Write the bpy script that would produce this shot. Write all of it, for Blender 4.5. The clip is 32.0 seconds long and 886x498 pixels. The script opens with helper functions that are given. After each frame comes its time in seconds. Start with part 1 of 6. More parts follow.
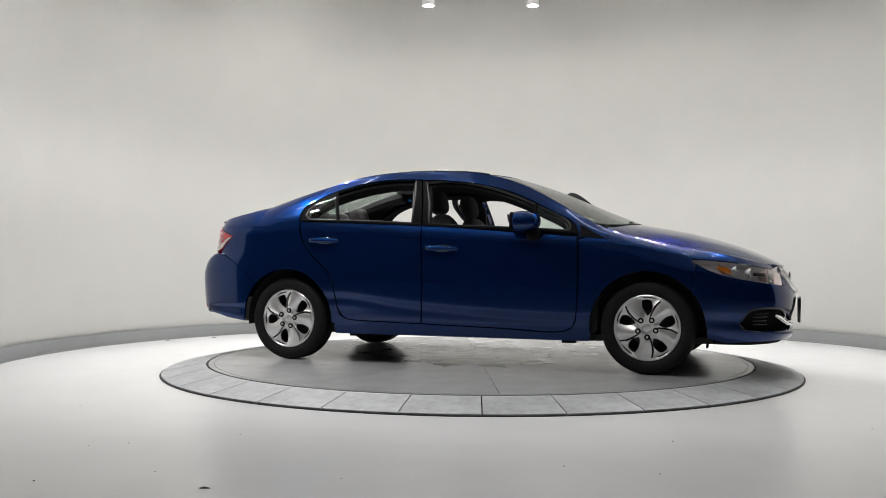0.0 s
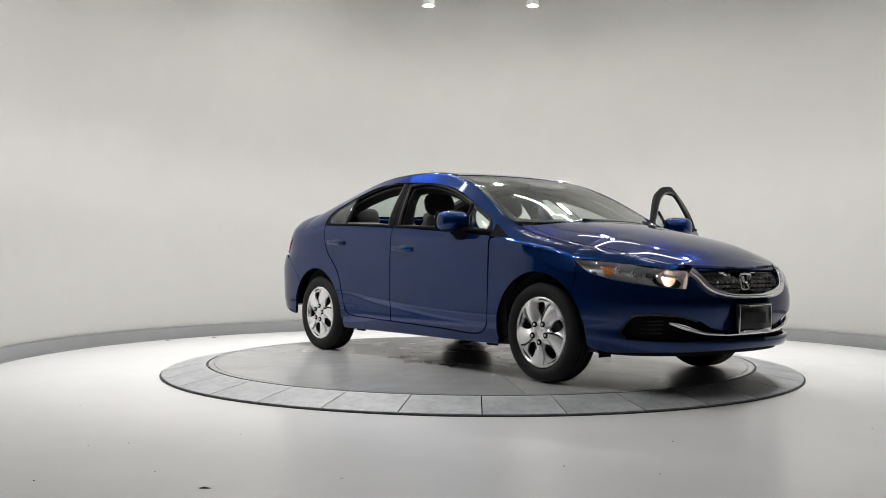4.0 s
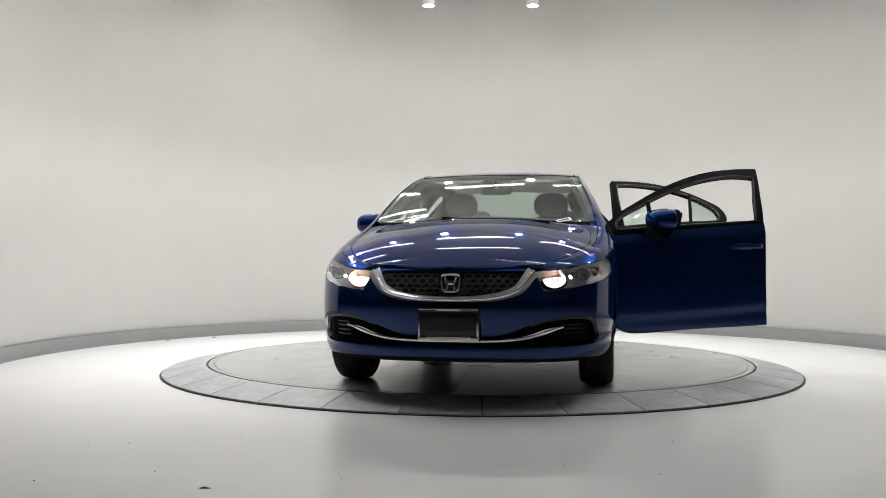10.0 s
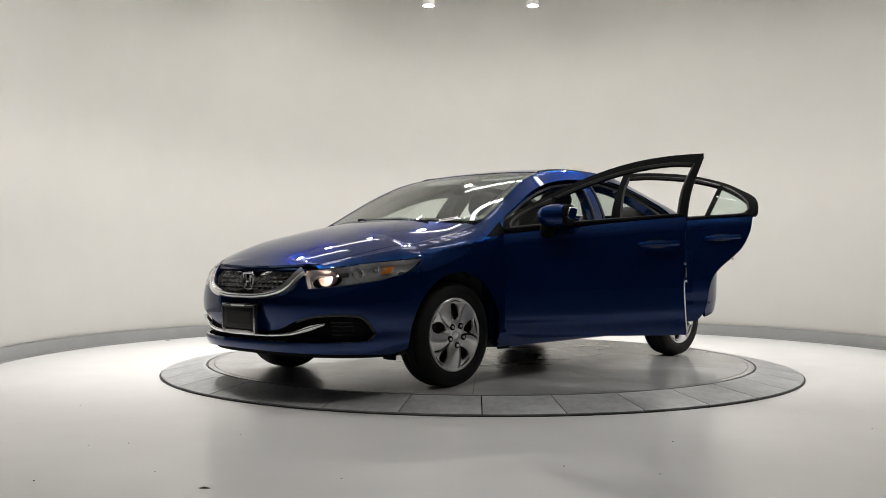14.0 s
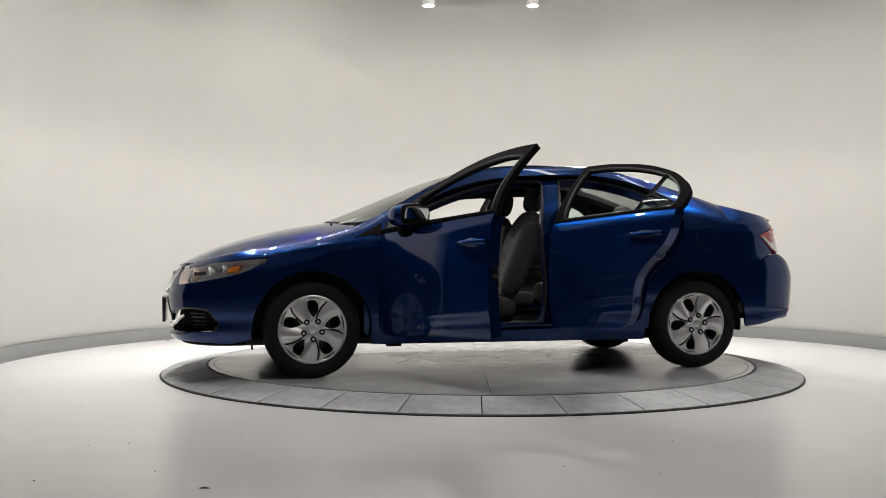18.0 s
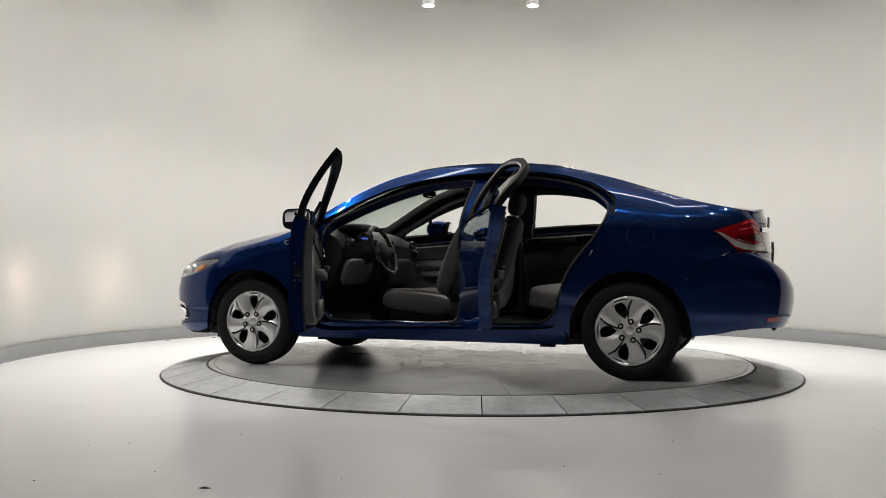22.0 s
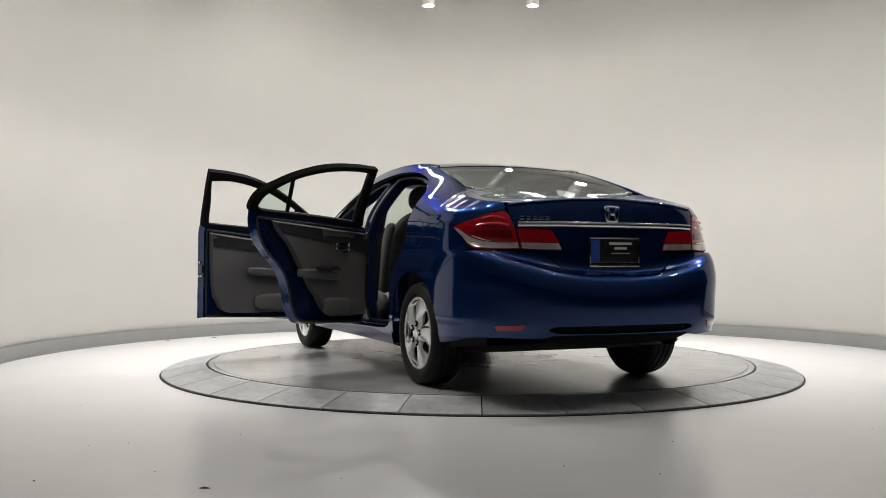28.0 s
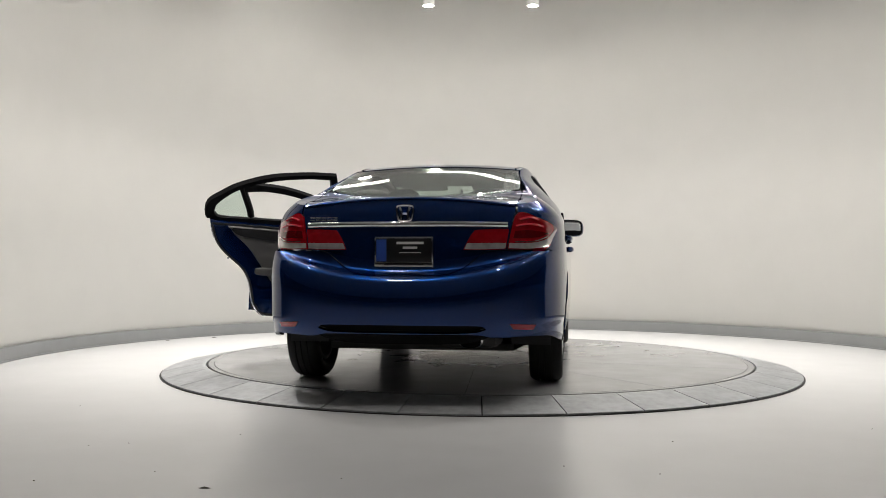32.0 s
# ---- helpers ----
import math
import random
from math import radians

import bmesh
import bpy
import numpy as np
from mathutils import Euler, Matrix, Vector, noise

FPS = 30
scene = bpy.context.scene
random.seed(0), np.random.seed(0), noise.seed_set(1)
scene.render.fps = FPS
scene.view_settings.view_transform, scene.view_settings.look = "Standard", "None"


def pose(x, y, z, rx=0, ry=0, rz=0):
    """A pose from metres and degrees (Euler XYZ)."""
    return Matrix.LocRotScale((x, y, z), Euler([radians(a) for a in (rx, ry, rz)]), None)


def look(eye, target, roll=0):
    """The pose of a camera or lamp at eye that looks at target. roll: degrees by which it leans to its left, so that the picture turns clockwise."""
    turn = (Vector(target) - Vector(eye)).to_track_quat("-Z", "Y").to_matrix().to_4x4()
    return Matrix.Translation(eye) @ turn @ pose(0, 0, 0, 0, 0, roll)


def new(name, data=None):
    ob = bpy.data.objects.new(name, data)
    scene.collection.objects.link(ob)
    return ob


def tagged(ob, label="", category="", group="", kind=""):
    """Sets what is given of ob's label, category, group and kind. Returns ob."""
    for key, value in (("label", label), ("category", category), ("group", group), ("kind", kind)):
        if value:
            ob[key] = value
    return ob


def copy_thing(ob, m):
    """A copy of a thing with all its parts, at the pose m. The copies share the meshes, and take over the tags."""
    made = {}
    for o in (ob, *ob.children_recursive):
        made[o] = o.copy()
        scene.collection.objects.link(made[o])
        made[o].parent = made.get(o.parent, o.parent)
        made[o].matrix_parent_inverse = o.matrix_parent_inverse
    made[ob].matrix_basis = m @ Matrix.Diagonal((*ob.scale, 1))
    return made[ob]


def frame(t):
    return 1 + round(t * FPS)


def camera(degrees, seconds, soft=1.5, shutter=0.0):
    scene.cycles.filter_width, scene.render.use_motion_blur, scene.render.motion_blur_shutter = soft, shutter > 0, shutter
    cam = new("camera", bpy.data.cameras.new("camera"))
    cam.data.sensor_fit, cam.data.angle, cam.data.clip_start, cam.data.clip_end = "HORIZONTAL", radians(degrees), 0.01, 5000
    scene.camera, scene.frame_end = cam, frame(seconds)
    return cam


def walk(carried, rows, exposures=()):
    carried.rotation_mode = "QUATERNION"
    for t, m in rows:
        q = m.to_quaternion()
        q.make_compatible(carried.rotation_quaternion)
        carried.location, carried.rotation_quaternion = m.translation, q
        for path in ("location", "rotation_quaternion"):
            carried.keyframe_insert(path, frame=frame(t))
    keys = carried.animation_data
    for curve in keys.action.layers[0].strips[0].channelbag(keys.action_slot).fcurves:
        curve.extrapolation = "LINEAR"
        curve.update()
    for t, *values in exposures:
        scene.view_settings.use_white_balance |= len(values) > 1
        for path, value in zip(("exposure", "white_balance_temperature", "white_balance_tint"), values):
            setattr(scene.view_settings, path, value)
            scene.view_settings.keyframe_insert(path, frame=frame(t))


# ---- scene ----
# The camera stands still beside the opening of a round photo booth.
cam = camera(50.97, 32.0, soft=0.9)
EYE = (0.0, -7.1714, 0.7397)
STAND = look(EYE, (EYE[0] - 0.038153, EYE[1] + 0.999185, EYE[2] + 0.013182), 0.128)
walk(cam, [(0.0, STAND), (32.0, STAND)], exposures=[(0.0, 0.0, 6250, 10), (9.0, 0.0, 6250, 10), (13.0, 0.0, 6500, 10), (32.0, 0.0, 6500, 10)])

# turn of the table, degrees at these seconds
TURN_T = (0.0, 6.0, 12.0, 18.0, 24.0, 28.0, 32.0)
TURN_A = (-18.50, -66.13, -114.38, -163.86, -213.42, -244.74, -276.15)
CAR_X, CAR_Y = 0.0444, 0.1789
FLOOR_Z = -0.066
BOOTH = (0.10, 0.23)
BOOTH_R = 3.85
CEIL_Z = 3.97


def turn_at(t):
    return float(np.interp(t, TURN_T, TURN_A))


# ---- light ----
world = bpy.data.worlds.new("world")
scene.world = world
world.use_nodes = True
world.node_tree.nodes["Background"].inputs[0].default_value = (0.5, 0.52, 0.56, 1)
world.node_tree.nodes["Background"].inputs[1].default_value = 0.02

# ring of ceiling spots: azimuth in degrees about the booth's middle
SPOT_R = 2.82
SPOT_Z = 3.54
SPOT_AZ = (61.5, 80.0, 103.4, 121.1, 142, 163, 184, 205, 226, 247, 270, 293, 314, 335, -4, 17, 38.5)


def spot_place(az):
    return (BOOTH[0] + SPOT_R * math.cos(radians(az)), BOOTH[1] + SPOT_R * math.sin(radians(az)), SPOT_Z)


def spot_light(az, watts, cone, blend, aim_r):
    x, y, z = spot_place(az)
    data = bpy.data.lights.new("spot_beam", "SPOT")
    data.energy, data.spot_size, data.spot_blend, data.shadow_soft_size = watts, radians(cone), blend, 0.05
    data.color = (1.0, 0.955, 0.89)
    ob = new("spot_beam", data)
    k = aim_r / SPOT_R
    ob.matrix_world = look((x, y, z - 0.012), (BOOTH[0] + (x - BOOTH[0]) * k, BOOTH[1] + (y - BOOTH[1]) * k, 0.0))
    return ob


for az in SPOT_AZ:
    if 70 < az < 110:
        spot_light(az, 180, 140, 1.0, 0.2)
    elif 150 < az < 210:
        spot_light(az, 195 if az < 200 else 140, 130, 1.0, 1.1)
    elif 200 < az < 340:
        spot_light(az, 44 if az < 280 else 13, 116, 0.8, -0.3)
    else:
        spot_light(az, 150, 130, 1.0, 0.8)

# ---- materials ----
def material(name, color, rough=0.5, metal=0.0, var=0.0, scale=8.0, bump=0.0, bump_scale=60.0, coat=0.0, rough_var=0.0, spec=0.5):
    m = bpy.data.materials.new(name)
    m.use_nodes = True
    nt = m.node_tree
    b = nt.nodes["Principled BSDF"]
    b.inputs["Base Color"].default_value = (*color, 1)
    b.inputs["Roughness"].default_value = rough
    b.inputs["Metallic"].default_value = metal
    b.inputs["Coat Weight"].default_value = coat
    b.inputs["Coat Roughness"].default_value = 0.03
    b.inputs["Specular IOR Level"].default_value = spec
    if var or rough_var or bump:
        tc = nt.nodes.new("ShaderNodeTexCoord")
    if var:
        n1 = nt.nodes.new("ShaderNodeTexNoise")
        n1.inputs["Scale"].default_value, n1.inputs["Detail"].default_value = scale, 6
        n2 = nt.nodes.new("ShaderNodeTexNoise")
        n2.inputs["Scale"].default_value, n2.inputs["Detail"].default_value = scale * 0.13, 2
        mx = nt.nodes.new("ShaderNodeMath")
        mx.operation = "ADD"
        rp = nt.nodes.new("ShaderNodeMapRange")
        rp.inputs["From Min"].default_value, rp.inputs["From Max"].default_value = 0.6, 1.4
        rp.inputs["To Min"].default_value, rp.inputs["To Max"].default_value = 1 - var, 1 + var
        mul = nt.nodes.new("ShaderNodeVectorMath")
        mul.operation = "SCALE"
        mul.inputs[0].default_value = color
        nt.links.new(tc.outputs["Object"], n1.inputs["Vector"])
        nt.links.new(tc.outputs["Object"], n2.inputs["Vector"])
        nt.links.new(n1.outputs["Fac"], mx.inputs[0])
        nt.links.new(n2.outputs["Fac"], mx.inputs[1])
        nt.links.new(mx.outputs[0], rp.inputs["Value"])
        nt.links.new(rp.outputs[0], mul.inputs["Scale"])
        nt.links.new(mul.outputs[0], b.inputs["Base Color"])
        if rough_var:
            rr = nt.nodes.new("ShaderNodeMapRange")
            rr.inputs["From Min"].default_value, rr.inputs["From Max"].default_value = 0.6, 1.4
            rr.inputs["To Min"].default_value, rr.inputs["To Max"].default_value = rough - rough_var, rough + rough_var
            nt.links.new(mx.outputs[0], rr.inputs["Value"])
            nt.links.new(rr.outputs[0], b.inputs["Roughness"])
    if bump:
        nb = nt.nodes.new("ShaderNodeTexNoise")
        nb.inputs["Scale"].default_value, nb.inputs["Detail"].default_value = bump_scale, 4
        bp = nt.nodes.new("ShaderNodeBump")
        bp.inputs["Strength"].default_value, bp.inputs["Distance"].default_value = bump, 0.002
        nt.links.new(tc.outputs["Object"], nb.inputs["Vector"])
        nt.links.new(nb.outputs["Fac"], bp.inputs["Height"])
        nt.links.new(bp.outputs["Normal"], b.inputs["Normal"])
    return m


def glowing(name, color, strength):
    m = bpy.data.materials.new(name)
    m.use_nodes = True
    b = m.node_tree.nodes["Principled BSDF"]
    b.inputs["Base Color"].default_value = (*color, 1)
    b.inputs["Emission Color"].default_value = (*color, 1)
    b.inputs["Emission Strength"].default_value = strength
    return m


def glassy(name, tint, rough=0.0):
    """Thin pane: clear tinted transmission with a gloss on top."""
    m = bpy.data.materials.new(name)
    m.use_nodes = True
    nt = m.node_tree
    out = nt.nodes["Material Output"]
    nt.nodes.remove(nt.nodes["Principled BSDF"])
    tr = nt.nodes.new("ShaderNodeBsdfTransparent")
    tr.inputs[0].default_value = (*tint, 1)
    gl = nt.nodes.new("ShaderNodeBsdfGlossy")
    gl.inputs["Roughness"].default_value = rough
    lw = nt.nodes.new("ShaderNodeLayerWeight")
    lw.inputs["Blend"].default_value = 0.5
    pw = nt.nodes.new("ShaderNodeMath")
    pw.operation, pw.inputs[1].default_value = "POWER", 4.0
    fr = nt.nodes.new("ShaderNodeMath")
    fr.operation, fr.inputs[1].default_value, fr.inputs[2].default_value = "MULTIPLY_ADD", 0.8, 0.03
    nt.links.new(lw.outputs["Facing"], pw.inputs[0])
    nt.links.new(pw.outputs[0], fr.inputs[0])
    mix = nt.nodes.new("ShaderNodeMixShader")
    nt.links.new(fr.outputs[0], mix.inputs[0])
    nt.links.new(tr.outputs[0], mix.inputs[1])
    nt.links.new(gl.outputs[0], mix.inputs[2])
    nt.links.new(mix.outputs[0], out.inputs[0])
    return m


M_WALL = material("matte_white_wall", (0.74, 0.73, 0.70), 0.75, var=0.025, scale=3.0, bump=0.08, bump_scale=120)
M_FLOOR = material("white_sealed_floor", (0.715, 0.720, 0.728), 0.24, var=0.03, scale=4.0)
M_BASE = material("grey_rubber_baseboard", (0.24, 0.246, 0.25), 0.55, var=0.06, scale=6)
M_STEEL = material("scuffed_steel_ramp", (0.355, 0.367, 0.38), 0.58, metal=0.15, var=0.34, scale=16.0, bump=0.05, bump_scale=60, rough_var=0.10, spec=0.3)
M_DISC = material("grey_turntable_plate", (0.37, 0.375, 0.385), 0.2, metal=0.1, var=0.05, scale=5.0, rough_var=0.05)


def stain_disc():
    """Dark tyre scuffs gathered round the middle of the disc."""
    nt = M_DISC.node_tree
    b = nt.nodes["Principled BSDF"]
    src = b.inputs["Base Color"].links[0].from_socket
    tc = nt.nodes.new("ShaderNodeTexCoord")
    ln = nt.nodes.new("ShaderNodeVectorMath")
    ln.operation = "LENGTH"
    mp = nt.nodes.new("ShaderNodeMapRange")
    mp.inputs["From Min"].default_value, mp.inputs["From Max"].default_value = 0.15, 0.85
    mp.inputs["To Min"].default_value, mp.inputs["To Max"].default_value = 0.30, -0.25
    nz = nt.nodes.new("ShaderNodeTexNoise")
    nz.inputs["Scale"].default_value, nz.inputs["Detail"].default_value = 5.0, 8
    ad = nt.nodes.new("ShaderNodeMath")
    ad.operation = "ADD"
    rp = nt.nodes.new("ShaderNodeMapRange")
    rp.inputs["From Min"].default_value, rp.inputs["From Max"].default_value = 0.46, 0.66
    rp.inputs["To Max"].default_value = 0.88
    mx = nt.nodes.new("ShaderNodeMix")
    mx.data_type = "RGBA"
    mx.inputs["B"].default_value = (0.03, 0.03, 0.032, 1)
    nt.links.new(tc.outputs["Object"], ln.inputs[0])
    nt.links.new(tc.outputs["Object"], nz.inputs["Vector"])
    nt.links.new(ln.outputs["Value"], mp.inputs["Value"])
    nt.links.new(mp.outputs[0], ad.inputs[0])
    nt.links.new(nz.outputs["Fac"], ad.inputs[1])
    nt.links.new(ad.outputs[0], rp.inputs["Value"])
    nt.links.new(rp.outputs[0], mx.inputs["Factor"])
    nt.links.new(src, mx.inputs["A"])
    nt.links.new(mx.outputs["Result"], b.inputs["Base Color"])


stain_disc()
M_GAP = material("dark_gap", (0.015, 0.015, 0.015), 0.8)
M_DARKROOM = material("dark_room_paint", (0.08, 0.08, 0.083), 0.8, var=0.1, scale=2)
M_CEIL = material("ceiling_paint", (0.58, 0.57, 0.555), 0.8, var=0.03, scale=3)
M_LAMPBODY = material("white_lamp_housing", (0.62, 0.61, 0.59), 0.45, var=0.03)
M_LAMPFACE = glowing("lamp_face", (1.0, 0.95, 0.88), 60.0)
M_TUBE = glowing("tube_glow", (1.0, 0.97, 0.92), 14.0)
M_GRIT = material("dark_leaf_scrap", (0.06, 0.05, 0.035), 0.8)


# ---- mesh helpers ----
def mesh_of(name, verts, faces, mat=None, smooth=False):
    me = bpy.data.meshes.new(name)
    me.from_pydata([tuple(v) for v in verts], [], faces)
    if mat:
        me.materials.append(mat)
    if smooth:
        me.polygons.foreach_set("use_smooth", [True] * len(me.polygons))
    me.update()
    return me


def part(name, data, mat, parent, label="", smooth=None):
    """One mesh object under a thing or a part, from a bmesh or a mesh."""
    if isinstance(data, bmesh.types.BMesh):
        me = bpy.data.meshes.new(name)
        bmesh.ops.recalc_face_normals(data, faces=data.faces[:])
        data.to_mesh(me)
        data.free()
        if smooth is None:
            smooth = True
        if smooth:
            me.polygons.foreach_set("use_smooth", [True] * len(me.polygons))
            me.set_sharp_from_angle(angle=radians(38))
        me.update()
    else:
        me = data
    if mat and not me.materials:
        me.materials.append(mat)
    ob = new(name, me)
    ob.parent = parent
    if label:
        tagged(ob, label)
    return ob


def thing(name, label, category, group="", kind="", data=None, m=None):
    ob = new(name, data)
    if m is not None:
        ob.matrix_world = m
    return tagged(ob, label, category, group, kind)


def arc_wall(r0, r1, z0, z1, a0, a1, n, cx=0.0, cy=0.0):
    """A curved solid between two radii."""
    verts, faces = [], []
    for i in range(n + 1):
        a = radians(a0 + (a1 - a0) * i / n)
        c, s = math.cos(a), math.sin(a)
        for r, z in ((r0, z0), (r1, z0), (r1, z1), (r0, z1)):
            verts.append((cx + r * c, cy + r * s, z))
    for i in range(n):
        p, q = 4 * i, 4 * i + 4
        for k in range(4):
            l = (k + 1) % 4
            faces.append((p + k, q + k, q + l, p + l))
    faces.append((0, 1, 2, 3))
    faces.append((4 * n + 3, 4 * n + 2, 4 * n + 1, 4 * n))
    return verts, faces


def bm_box(sx, sy, sz, at=(0, 0, 0), bevel=0.0, seg=2, bm=None, rot=None):
    bm = bm or bmesh.new()
    m = Matrix.Translation(at) @ (rot or Matrix()) @ Matrix.Diagonal((sx, sy, sz, 1))
    got = bmesh.ops.create_cube(bm, size=1.0, matrix=m)
    if bevel:
        es = list({e for v in got["verts"] for e in v.link_edges})
        bmesh.ops.bevel(bm, geom=es, offset=bevel, segments=seg, affect="EDGES", profile=0.6)
    return bm


def bm_cyl(r, h, at=(0, 0, 0), seg=24, r2=None, bm=None, rot=None, bevel=0.0):
    bm = bm or bmesh.new()
    m = Matrix.Translation(at) @ (rot or Matrix())
    got = bmesh.ops.create_cone(bm, cap_ends=True, segments=seg, radius1=r, radius2=r if r2 is None else r2, depth=h, matrix=m)
    if bevel:
        es = [e for e in {e for v in got["verts"] for e in v.link_edges} if any(len(f.verts) > 4 for f in e.link_faces)]
        bmesh.ops.bevel(bm, geom=es, offset=bevel, segments=2, affect="EDGES", profile=0.6)
    return bm


def bm_lathe(profile, seg=48, axis="y", bm=None):
    """profile: (radius, along-axis) pairs, closed into a ring."""
    bm = bm or bmesh.new()
    rings = []
    for i in range(seg):
        a = 2 * math.pi * i / seg
        c, s = math.cos(a), math.sin(a)
        if axis == "y":
            rings.append([bm.verts.new((r * c, h, r * s)) for r, h in profile])
        else:
            rings.append([bm.verts.new((r * c, r * s, h)) for r, h in profile])
    n = len(profile)
    for i in range(seg):
        a, b = rings[i], rings[(i + 1) % seg]
        for k in range(n):
            l = (k + 1) % n
            bm.faces.new((a[k], a[l], b[l], b[k]))
    return bm


def bm_soft(sx, sy, sz, at=(0, 0, 0), p=4.0, cuts=7, rot=None, bm=None):
    """A cushion-like block with rounded sides."""
    bm = bm or bmesh.new()
    tmp = bmesh.new()
    bmesh.ops.create_cube(tmp, size=2.0)
    bmesh.ops.subdivide_edges(tmp, edges=tmp.edges[:], cuts=cuts, use_grid_fill=True)
    m = Matrix.Translation(at) @ (rot or Matrix())
    old = {}
    for v in tmp.verts:
        q = (abs(v.co.x) ** p + abs(v.co.y) ** p + abs(v.co.z) ** p) ** (1 / p)
        old[v] = bm.verts.new(m @ Vector((v.co.x / q * sx / 2, v.co.y / q * sy / 2, v.co.z / q * sz / 2)))
    for f in tmp.faces:
        bm.faces.new([old[v] for v in f.verts])
    tmp.free()
    return bm


def bm_tube(path, r, seg=8, closed=False, bm=None, flat=1.0, up=(0, 0, 1)):
    """A round or flattened rod along a path."""
    bm = bm or bmesh.new()
    path = [Vector(p) for p in path]
    n = len(path)
    rings = []
    for i, p in enumerate(path):
        a = path[(i - 1) % n] if closed or i > 0 else p
        b = path[(i + 1) % n] if closed or i < n - 1 else p
        d = (b - a).normalized()
        s = d.cross(Vector(up))
        s = s.normalized() if s.length > 1e-5 else Vector((1, 0, 0))
        u = s.cross(d)
        rings.append([bm.verts.new(p + s * r * flat * math.cos(2 * math.pi * k / seg) + u * r * math.sin(2 * math.pi * k / seg)) for k in range(seg)])
    for i in range(n if closed else n - 1):
        a, b = rings[i], rings[(i + 1) % n]
        for k in range(seg):
            l = (k + 1) % seg
            bm.faces.new((a[k], a[l], b[l], b[k]))
    if not closed:
        bm.faces.new(rings[0])
        bm.faces.new(rings[-1])
    return bm


# ---- the booth ----
def booth():
    # ground sheet and outer dark hall
    v = [(-13, -15, FLOOR_Z), (13, -15, FLOOR_Z), (13, 8, FLOOR_Z), (-13, 8, FLOOR_Z),
         (-13, -15, FLOOR_Z - 0.2), (13, -15, FLOOR_Z - 0.2), (13, 8, FLOOR_Z - 0.2), (-13, 8, FLOOR_Z - 0.2)]
    f = [(0, 1, 2, 3), (7, 6, 5, 4), (0, 4, 5, 1), (1, 5, 6, 2), (2, 6, 7, 3), (3, 7, 4, 0)]
    thing("floor", "white sealed concrete floor with a soft gloss", "floor", kind="structure", data=mesh_of("floor", v, f, M_FLOOR))
    top = CEIL_Z
    v, f = arc_wall(BOOTH_R, BOOTH_R + 0.15, FLOOR_Z, top, -19, 198, 170, *BOOTH)
    thing("wall_round", "curved matte white photo booth wall", "wall", kind="structure", data=mesh_of("wall_round", v, f, M_WALL, True))
    v, f = arc_wall(BOOTH_R - 0.014, BOOTH_R - 0.001, FLOOR_Z + 0.001, FLOOR_Z + 0.118, -19, 198, 170, *BOOTH)
    bb = thing("baseboard", "grey rubber skirting along the curved wall", "baseboard", kind="structure", data=mesh_of("baseboard", v, f, M_BASE))
    v, f = arc_wall(BOOTH_R - 0.03, BOOTH_R - 0.0145, FLOOR_Z + 0.001, FLOOR_Z + 0.012, -19, 198, 170, *BOOTH)
    part("toe", mesh_of("toe", v, f, M_BASE), M_BASE, bb)
    v = [(-13, -15, top), (13, -15, top), (13, 8, top), (-13, 8, top), (-13, -15, top + .15), (13, -15, top + .15), (13, 8, top + .15), (-13, 8, top + .15)]
    f = [(3, 2, 1, 0), (4, 5, 6, 7), (0, 1, 5, 4), (1, 2, 6, 5), (2, 3, 7, 6), (3, 0, 4, 7)]
    thing("ceiling", "grey painted hall ceiling", "ceiling", kind="structure", data=mesh_of("ceiling", v, f, M_CEIL))
    for name, x0, x1, y0, y1 in (("wall_south", -13, 13, -15.15, -15), ("wall_west", -13.15, -13, -15, 8), ("wall_east", 13, 13.15, -15, 8), ("wall_north", -13, 13, 8, 8.15)):
        bm = bm_box(x1 - x0, y1 - y0, top - FLOOR_Z, ((x0 + x1) / 2, (y0 + y1) / 2, (top + FLOOR_Z) / 2))
        me = bpy.data.meshes.new(name)
        bm.to_mesh(me)
        bm.free()
        me.materials.append(M_DARKROOM)
        thing(name, "dark painted wall of the hall around the booth", "wall", kind="structure", data=me)


booth()


def ceiling_spots():
    first = None
    body = bm_lathe([(0.058, 0.0), (0.066, 0.0), (0.066, 0.36), (0.058, 0.36)], 32, "z")
    for az in SPOT_AZ:
        x, y, z = spot_place(az)
        if first is None:
            ob = thing("ceiling_spot", "white cylinder downlight hanging from the ceiling, lit", "lamp", "ceiling spots")
            part("housing", body, M_LAMPBODY, ob)
            part("lens", bm_cyl(0.057, 0.006, (0, 0, 0.006), 32), M_LAMPFACE, ob, "glowing round lens")
            part("cap", bm_cyl(0.064, 0.02, (0, 0, 0.37), 32), M_LAMPBODY, ob)
            part("stem", bm_cyl(0.012, CEIL_Z - SPOT_Z - 0.38, (0, 0, (CEIL_Z - SPOT_Z + 0.38) / 2), 12), M_LAMPBODY, ob)
            first = ob
            ob.matrix_world = pose(x, y, z)
        else:
            copy_thing(first, pose(x, y, z))


ceiling_spots()


